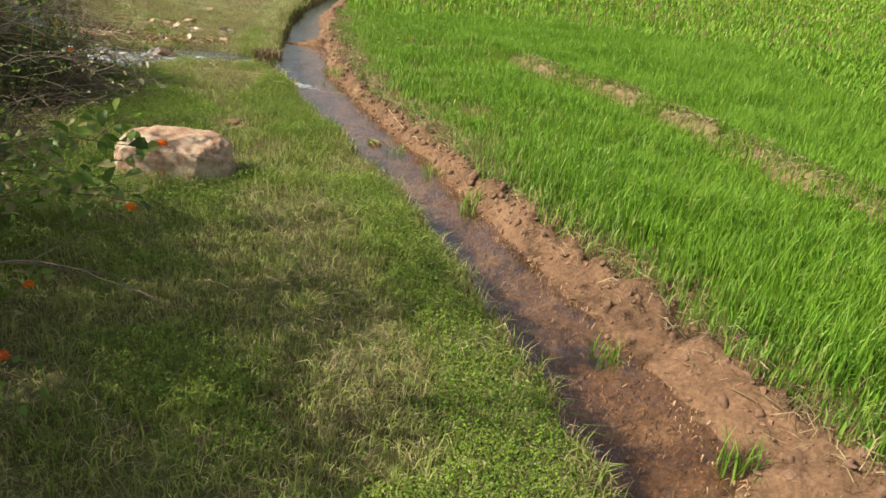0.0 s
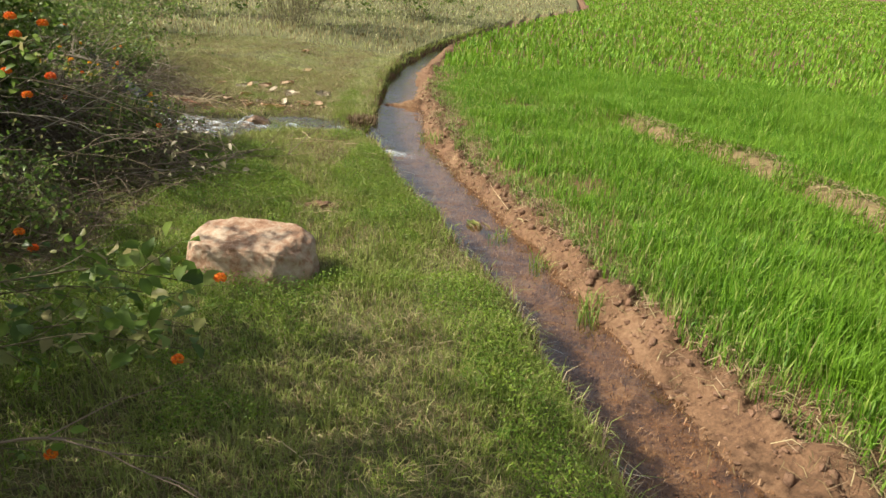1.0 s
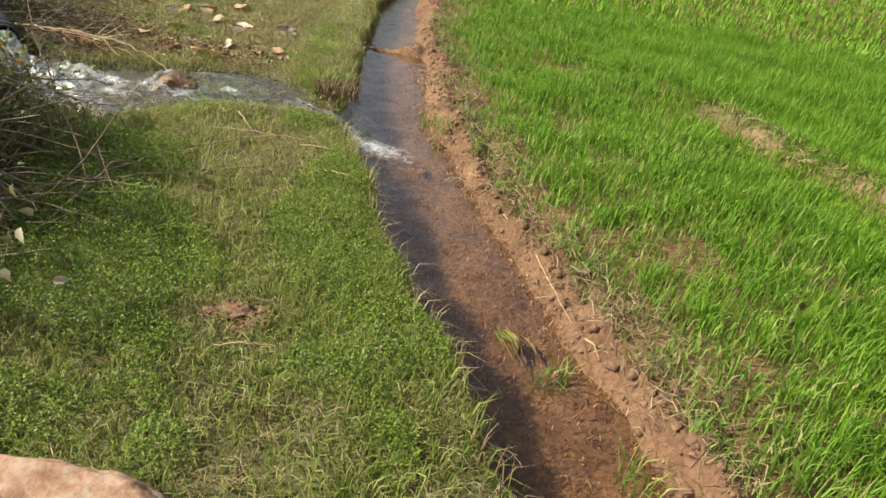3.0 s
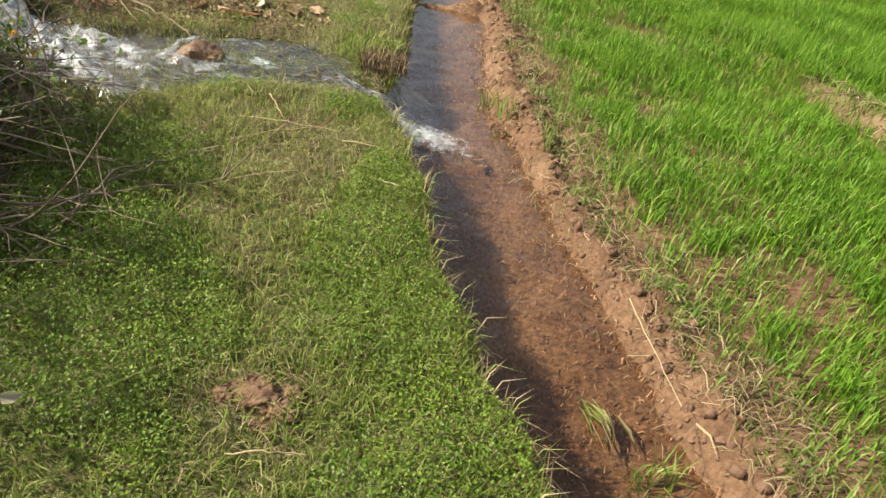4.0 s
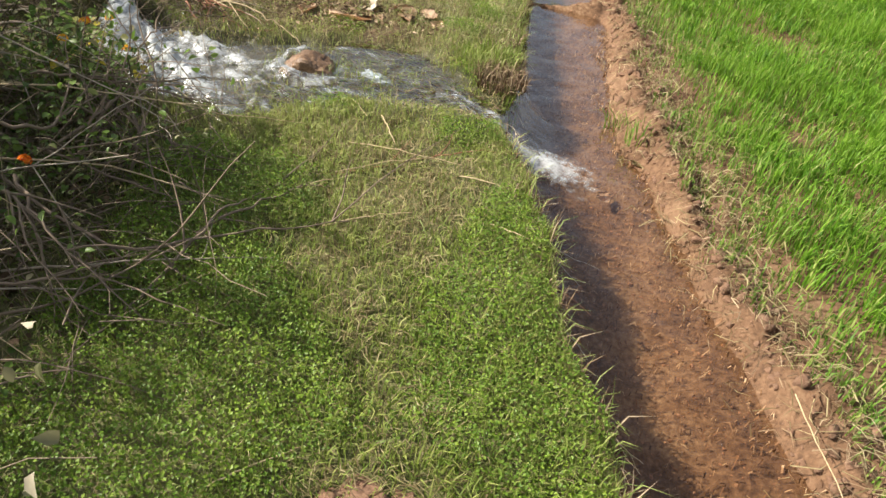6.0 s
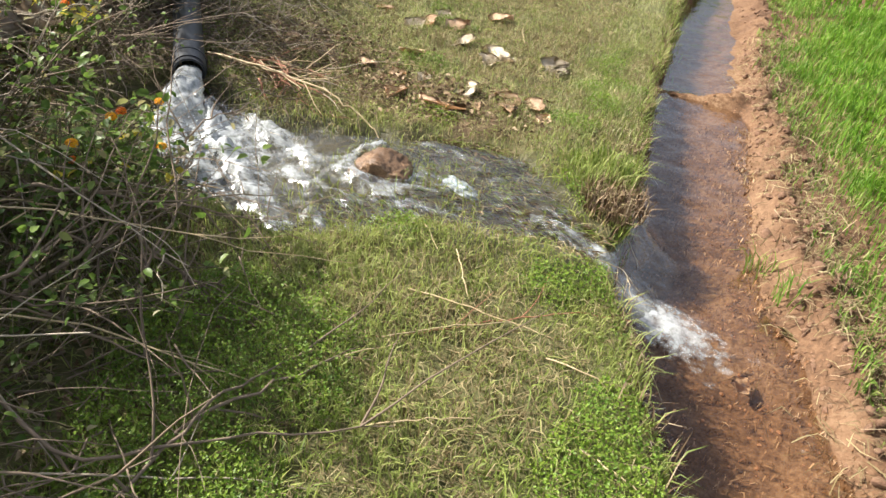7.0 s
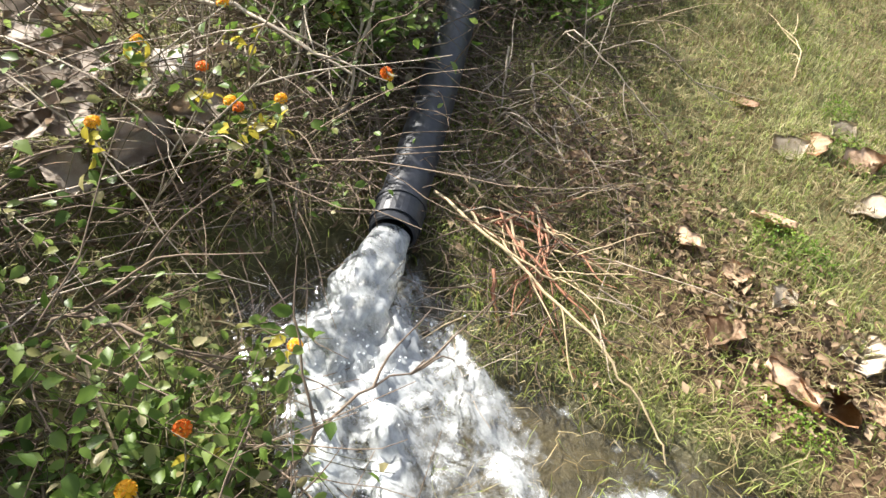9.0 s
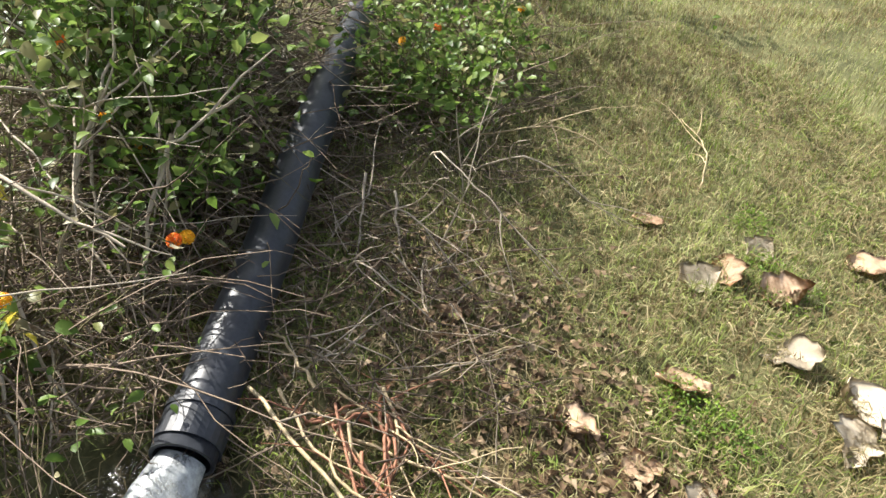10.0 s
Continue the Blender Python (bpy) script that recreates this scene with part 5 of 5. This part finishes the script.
tuft(-2.24, 7.52, 300, 0.15, 0.17, GRASS, "tall green grass tuft on the bank beside the spill")
tuft(-2.14, 7.34, 120, 0.11, 0.13, STRAW, "dry brown grass tuft hanging over the spill")
tuft(-2.08, 7.30, 360, 0.12, 0.14, LITTER, "dry brown grass tuft hanging over the spill")
for tx, ty in ((0.14, 3.97), (0.16, 4.14), (0.75, 2.47), (1.09, 1.83), (-0.14, 4.61), (-0.45, 5.05), (-1.45, 7.55), (-1.30, 7.35)):
    tuft(tx, ty, 34, 0.16, 0.07, RICE_EDGE if tx < 0.5 else RICE, "thin grass tuft growing in the ditch")

# crumpled film and stones by the spill
bag = new("plastic_film", stone("plastic_film", (0.20, 0.085, 0.05), BAG, 17, 5, 0.9, 0.32, 3.2))
bag.matrix_world = pose(-2.70, 7.05, 0.03, 0, 0, -18)
tagged(bag, "crumpled pale bluish plastic film caught in the stream", "litter")
for i, (sx, sy, sz) in enumerate(((-1.62, 4.79, 0.115), (-1.54, 4.76, 0.08), (-1.53, 4.83, 0.07), (-1.66, 4.83, 0.055), (-1.56, 4.70, 0.06), (-1.70, 4.76, 0.07))):
    ob = new("earth_lump", stone("earth_lump", (sz * 1.3, sz, sz * 0.6), CLOD, 30 + i, 4, 0.9, 0.4, 3.5))
    ob.location = g(sx, sy, 0.004)
    tagged(ob, "bare lump of brown earth in the turf", "earth lump")
ob = new("pale_rock", stone("pale_rock", (0.24, 0.18, 0.18), PALESTONE, 51, 4, 0.7, 0.12, 2.0))
ob.location = g(-5.25, 6.55, 0.12)
tagged(ob, "pale grey stone among dead twigs under the shrub", "stone")

# a withered spray of pale leaves
spray = stick("withered_spray", [(-3.2, 4.15, 0.30), (-2.85, 4.2, 0.48), (-2.55, 4.3, 0.55), (-2.32, 4.35, 0.42)], 0.004, 0.0015, TWIG, "drooping spray of pale withered leaves on a bare branch", "branch", forks=5, fork_len=0.28)
m = 42
tipz = np.stack([0.88 + 0.14 * rng.normal(size=m), 0.2 + 0.12 * rng.normal(size=m), 0.22 + 0.11 * rng.normal(size=m)], -1)
part("withered_foliage", leaves("withered_foliage", tipz, rng.normal(size=(m, 3)) + np.array([0, 0, -0.7]), 0.028 + 0.026 * rng.random(m), PALE_LEAF, 0.6, 0.5), spray, "pale withered leaves")["kind"] = "stuff"


# leafy branches with flowers, reaching over the turf
def leafy_branch(points, leaf_n, flowers, label, leaf=0.03, yellowed=0):
    ob = stick("leafy_branch", points, 0.004, 0.0015, GREENSTEM, label, "branch", forks=4, fork_len=0.22, group="leafy branches")
    t = np.array(points) - np.array(points[0])
    u = rng.random(leaf_n) ** 0.6 * (len(t) - 1)
    p = np.stack([np.interp(u, np.arange(len(t)), t[:, i]) for i in range(3)], -1) + rng.normal(size=(leaf_n, 3)) * 0.05
    part("foliage", leaves("foliage", p, rng.normal(size=(leaf_n, 3)) * np.array([1, 1, 0.5]), leaf * (1 + 0.8 * rng.random(leaf_n)), LANTANA, 0.65), ob, "small dull green leaves")["kind"] = "stuff"
    if yellowed:
        p = t[-1] + rng.normal(size=(yellowed, 3)) * 0.025 - np.array([0, 0, 0.05])
        part("yellowed_foliage", leaves("yellowed_foliage", p, rng.normal(size=(yellowed, 3)) + np.array([0, 0, -0.8]), 0.03 + 0.02 * rng.random(yellowed), YELLOW_LEAF, 0.65), ob, "drooping yellowed leaves under the flower")["kind"] = "stuff"
    for i in range(flowers):
        f = part("flower_head", HEADS[int(rng.choice([0, 0, 2] if points[0][1] < 4 else [0, 1, 1]))], ob, "round cluster of small orange petals")
        f.location = t[-1] + rng.normal(size=3) * 0.035 * (1 + i) + np.array([0, 0, 0.02])
        f.scale = (1.15, 1.15, 1.05)


BRANCH = "thin leafy lantana branch with orange flowers above the turf"
leafy_branch([(-2.6, 1.9, 0.20), (-1.9, 2.0, 0.26), (-1.5, 2.1, 0.18)], 50, 1, BRANCH)
leafy_branch([(-2.5, 1.4, 0.25), (-1.7, 1.5, 0.28), (-1.25, 1.6, 0.20)], 50, 1, BRANCH)

SPRAY = "leafy lantana spray leaning low over the turf"
for pts in ([(-2.9, 2.6, 0.30), (-2.3, 2.75, 0.34), (-1.95, 2.85, 0.26)], [(-2.8, 2.2, 0.25), (-2.1, 2.3, 0.32), (-1.75, 2.5, 0.28)], [(-2.4, 1.7, 0.15), (-1.8, 1.8, 0.24), (-1.45, 1.95, 0.20)],
            [(-2.9, 3.1, 0.30), (-2.4, 3.2, 0.30), (-2.05, 3.25, 0.22)], [(-2.3, 1.3, 0.20), (-1.6, 1.35, 0.26), (-1.2, 1.5, 0.2)]):
    leafy_branch(pts, 40, 0, SPRAY, 0.034)
leafy_branch([(-2.5, 2.15, 0.30), (-1.9, 2.28, 0.58), (-1.45, 2.35, 0.68), (-1.17, 2.38, 0.66)], 46, 1, BRANCH, 0.048)
leafy_branch([(-2.4, 2.1, 0.20), (-1.8, 2.2, 0.42), (-1.45, 2.28, 0.50), (-1.18, 2.32, 0.46)], 46, 1, BRANCH, 0.048)
leafy_branch([(-2.3, 2.4, 0.20), (-1.7, 2.48, 0.40), (-1.25, 2.52, 0.42)], 46, 0, SPRAY, 0.046)
leafy_branch([(-2.4, 2.7, 0.25), (-1.9, 2.8, 0.36), (-1.55, 2.9, 0.30)], 34, 0, SPRAY, 0.042)
stick("bare_branch", [(-2.2, 1.85, 0.30), (-1.52, 1.92, 0.36), (-1.3, 2.0, 0.35), (-0.95, 1.96, 0.26)], 0.005, 0.0015, TWIG, "bare grey branch reaching over the turf", "branch", forks=4, fork_len=0.3, group="bare branches")

# stems arching beside the pipe
for pts in ([(-5.0, 8.1, 0.1), (-4.75, 8.0, 0.42), (-4.45, 8.05, 0.30), (-4.2, 8.2, 0.06)], [(-4.95, 8.3, 0.1), (-4.65, 8.35, 0.35), (-4.35, 8.6, 0.10)], [(-4.85, 7.8, 0.08), (-4.6, 7.75, 0.36), (-4.35, 7.9, 0.10)],
            [(-4.7, 7.6, 0.06), (-4.5, 7.55, 0.28), (-4.2, 7.75, 0.05)], [(-5.1, 8.5, 0.15), (-4.8, 8.7, 0.30), (-4.45, 9.0, 0.06)], [(-4.75, 8.0, 0.05), (-4.4, 7.7, 0.15), (-4.1, 7.6, 0.04)],
            [(-4.35, 9.1, 0.05), (-4.45, 9.25, 0.20), (-4.75, 9.45, 0.16)], [(-4.6, 7.9, 0.05), (-4.55, 8.0, 0.40)], [(-4.8, 8.2, 0.05), (-4.85, 8.15, 0.48)]):
    stick("dead_stem", pts, 0.0042, 0.0016, PALETWIG if rng.random() < 0.6 else STRAWSTEM, "thin dead stem arching over the turf beside the pipe", "stem", forks=3, fork_len=0.3, group="dead stems")

for pts in ([(-4.85, 6.05, 0.26), (-5.09, 6.40, 0.40), (-5.26, 6.80, 0.51)], [(-4.78, 6.60, 0.30), (-4.70, 6.72, 0.30), (-4.56, 6.73, 0.20), (-4.38, 6.67, 0.04)], [(-4.86, 7.17, 0.62), (-4.85, 7.08, 0.28)],
            [(-5.17, 7.04, 0.55), (-4.98, 6.95, 0.40), (-4.88, 6.97, 0.20), (-4.50, 6.86, 0.06)], [(-5.05, 7.25, 0.55), (-4.83, 7.01, 0.25)], [(-5.20, 6.60, 0.76), (-5.06, 6.89, 0.72), (-5.16, 7.06, 0.65)],
            [(-4.78, 7.55, 0.08), (-4.84, 7.70, 0.18), (-4.87, 7.83, 0.20)], [(-4.87, 7.79, 0.30), (-4.69, 7.65, 0.12)], [(-4.36, 7.15, 0.10), (-4.33, 7.33, 0.13), (-4.34, 7.50, 0.10)],
            [(-4.79, 7.86, 0.25), (-4.59, 7.77, 0.10), (-4.46, 7.65, 0.05)], [(-4.65, 6.70, 0.42), (-4.52, 6.71, 0.25), (-4.34, 6.62, 0.08)], [(-4.55, 6.63, 0.37), (-4.47, 6.60, 0.25), (-4.45, 6.61, 0.08)]):
    stick("dead_stem", pts, 0.0055, 0.002, PALETWIG, "bare pale dead stem standing beside the pipe", "stem", forks=2, fork_len=0.25, group="dead stems")

# long pale dead stems over the thicket
STEM = "long pale dead stem leaning across the thicket"
for sx, sy, sz, ex, ey, ez in (
        (-3.6, 4.9, 0.15, -2.75, 5.35, 0.40), (-3.7, 5.2, 0.45, -2.9, 5.9, 0.30), (-3.4, 4.6, 0.30, -2.6, 4.75, 0.12), (-3.9, 5.3, 0.55, -3.3, 6.1, 0.20), (-3.2, 4.5, 0.10, -2.5, 5.15, 0.10),
        (-3.8, 5.7, 0.50, -2.9, 5.75, 0.28), (-3.3, 5.1, 0.35, -2.55, 5.65, 0.10), (-3.5, 5.9, 0.10, -3.2, 5.3, 0.55), (-3.6, 4.3, 0.60, -2.9, 4.6, 0.40), (-3.9, 4.7, 0.75, -3.0, 4.9, 0.55),
        (-3.0, 5.0, 0.08, -2.3, 5.45, 0.09), (-4.0, 6.0, 0.30, -3.3, 6.25, 0.15), (-4.6, 6.2, 0.10, -4.3, 6.6, 0.75), (-5.0, 6.7, 0.15, -4.55, 6.75, 0.85), (-5.2, 6.9, 0.1, -4.9, 7.0, 0.80),
        (-5.1, 6.3, 0.2, -4.3, 6.5, 0.55), (-5.5, 6.8, 0.5, -4.6, 6.95, 0.45), (-4.9, 6.0, 0.6, -4.2, 6.3, 0.25)):
    stick("dead_stem", [(sx, sy, sz), ((sx + ex) / 2 + 0.05 * rng.normal(), (sy + ey) / 2 + 0.05 * rng.normal(), (sz + ez) / 2 + 0.05), (ex, ey, ez)], 0.0042, 0.0018, STRAWSTEM if rng.random() < 0.4 else PALETWIG, STEM, "stem", forks=2, fork_len=0.35, group="dead stems")

# flowering sprigs
leafy_branch([(-2.6, 2.7, 0.9), (-2.2, 2.85, 1.15), (-2.0, 2.93, 1.25)], 60, 4, BRANCH)
leafy_branch([(-2.7, 2.6, 0.8), (-2.3, 2.75, 1.0), (-2.05, 2.88, 1.08)], 50, 3, BRANCH)
leafy_branch([(-2.7, 2.4, 0.4), (-2.3, 2.6, 0.52), (-2.0, 2.72, 0.52)], 50, 2, BRANCH)
for tip in ((-4.45, 6.18, 0.60), (-4.90, 6.38, 0.60), (-5.23, 7.18, 0.40), (-4.50, 6.53, 0.50), (-4.67, 6.51, 0.55), (-3.69, 6.16, 0.35), (-3.90, 6.45, 0.25), (-3.45, 6.15, 0.28), (-3.56, 5.98, 0.35), (-3.40, 5.76, 0.50), (-4.86, 6.68, 0.60), (-4.54, 6.66, 0.50), (-4.62, 6.62, 0.44)):
    leafy_branch([(tip[0] - 0.25, tip[1] - 0.15, 0.12), (tip[0] - 0.12, tip[1] - 0.05, tip[2] * 0.6), tip], 22, 1, "slender lantana sprig with yellow-orange flowers", 0.036, 7 if tip[0] < -4.3 else 3)

for pts in ([(-4.95, 6.75, 0.05), (-4.9, 6.85, 0.35), (-5.0, 7.0, 0.62), (-5.2, 7.15, 0.75)], [(-4.8, 6.9, 0.05), (-4.75, 7.0, 0.30), (-4.85, 7.15, 0.60), (-4.8, 7.35, 0.72)],
            [(-5.3, 6.9, 0.05), (-5.15, 6.95, 0.40), (-5.25, 7.1, 0.78)], [(-5.3, 6.6, 0.55), (-4.9, 6.75, 0.60), (-4.6, 6.95, 0.50)]):
    stick("woody_stem", pts, 0.008, 0.004, PALETWIG, "bare pale woody stem curving up beside the pipe", "stem", forks=3, fork_len=0.4, group="woody stems")

# things lying in the ditch
for lx, ly, size, skin in ((-1.36, 6.80, 0.10, TAN[2]),):
    ob = new("dry_leaf", skin)
    ob.matrix_world = pose(lx, ly, -0.125, 0, 0, rng.random() * 360) @ Matrix.Diagonal((size, size, size * 0.25, 1))
    tagged(ob, "wet brown dead leaf afloat in the ditch", "leaf", "fallen leaves")
for gx_, gy_, turn in ((-0.68, 5.27, 40), (-0.64, 5.24, 55), (-1.28, 7.2, 20)):
    m = 9
    base = np.stack([0.02 * rng.normal(size=m), 0.02 * rng.normal(size=m), 0.004 * rng.random(m)], -1)
    aim = np.stack([1 + 0 * base[:, 0], 0.18 * rng.normal(size=m), 0.02 * rng.normal(size=m)], -1)
    ob = new("grass_tuft", leaves("grass_tuft", base, aim, 0.10 + 0.07 * rng.random(m), STRAW if gy_ > 6 or gy_ < 5.25 else GRASS, 0.035, 0.2))
    ob.matrix_world = pose(gx_, gy_, -0.112, 0, 0, -turn)
    tagged(ob, "limp green blades trailing flat on the water", "grass tuft", "tufts")

# grass combed flat by the spill
x, y = scatter(17000, -3.1, -2.05, 6.2, 7.55)
keep = (in_stream(x, y) > 0.25) & (np.hypot(x + 3.06, y - 6.95) > 0.2) & (rng.random(len(x)) < 0.15 + 0.7 * smooth(0.4, 0.65, vnoise(x, y, 6, 71)))
x, y = x[keep], y[keep]
n = len(x)
aim = np.stack([1 + 0.25 * rng.normal(size=n), -0.15 + 0.4 * rng.normal(size=n), 0.06 + 0.22 * rng.random(n)], -1)
pos, long_ = np.stack([x, y, 0.012 + 0.02 * rng.random(n)], -1), 0.04 + 0.05 * rng.random(n)
dull = rng.random(n) < 0.6
for name, sel, mat in (("drowned_grass", ~dull, GRASS), ("drowned_dry_grass", dull, LITTER)):
    ob = new(name, leaves(name, pos[sel], aim[sel], long_[sel], mat, 0.035, 0.2, True))
    tagged(ob, "wet grass combed flat by the running water", "grass", kind="stuff")

# brown leaf litter round the fallen leaves
n = 2600
x, y = -3.45 + 0.45 * rng.normal(size=n), 7.78 + 0.22 * rng.normal(size=n)
x[n // 2:], y[n // 2:] = -4.35 + 0.28 * rng.normal(size=n - n // 2), 7.75 + 0.30 * rng.normal(size=n - n // 2)
keep = in_stream(x, y) < 0.2
x, y = x[keep], y[keep]
az = rng.random(len(x)) * 6.28
ob = new("leaf_litter", leaves("leaf_litter", on_ground(x, y, 0.012 + 0.02 * rng.random(len(x))), np.stack([np.cos(az), np.sin(az), 0.5 * rng.random(len(x)) - 0.1], -1), 0.015 + 0.03 * rng.random(len(x)), LITTER, 0.55, 0.4, True))
tagged(ob, "brown crumbled leaf litter on damp earth", "leaf litter", kind="stuff")

# rank grass along the ditch farther on
y = 9.8 + 14 * rng.random(2200)
x = left_edge(y) + 0.02 + 0.05 * rng.normal(size=len(y))
p = np.stack([x, y, ground_z(x - 0.06, y) - 0.06], -1)
ob = new("bank_grass", blades("bank_grass", p, 0.05 + 0.08 * rng.random(len(y)) ** 2, 0.007 + 0.006 * rng.random(len(y)), 0.4 + 0.55 * rng.random(len(y)), GRASS))
tagged(ob, "rank grass hanging over the far stretch of the ditch", "grass", kind="stuff")
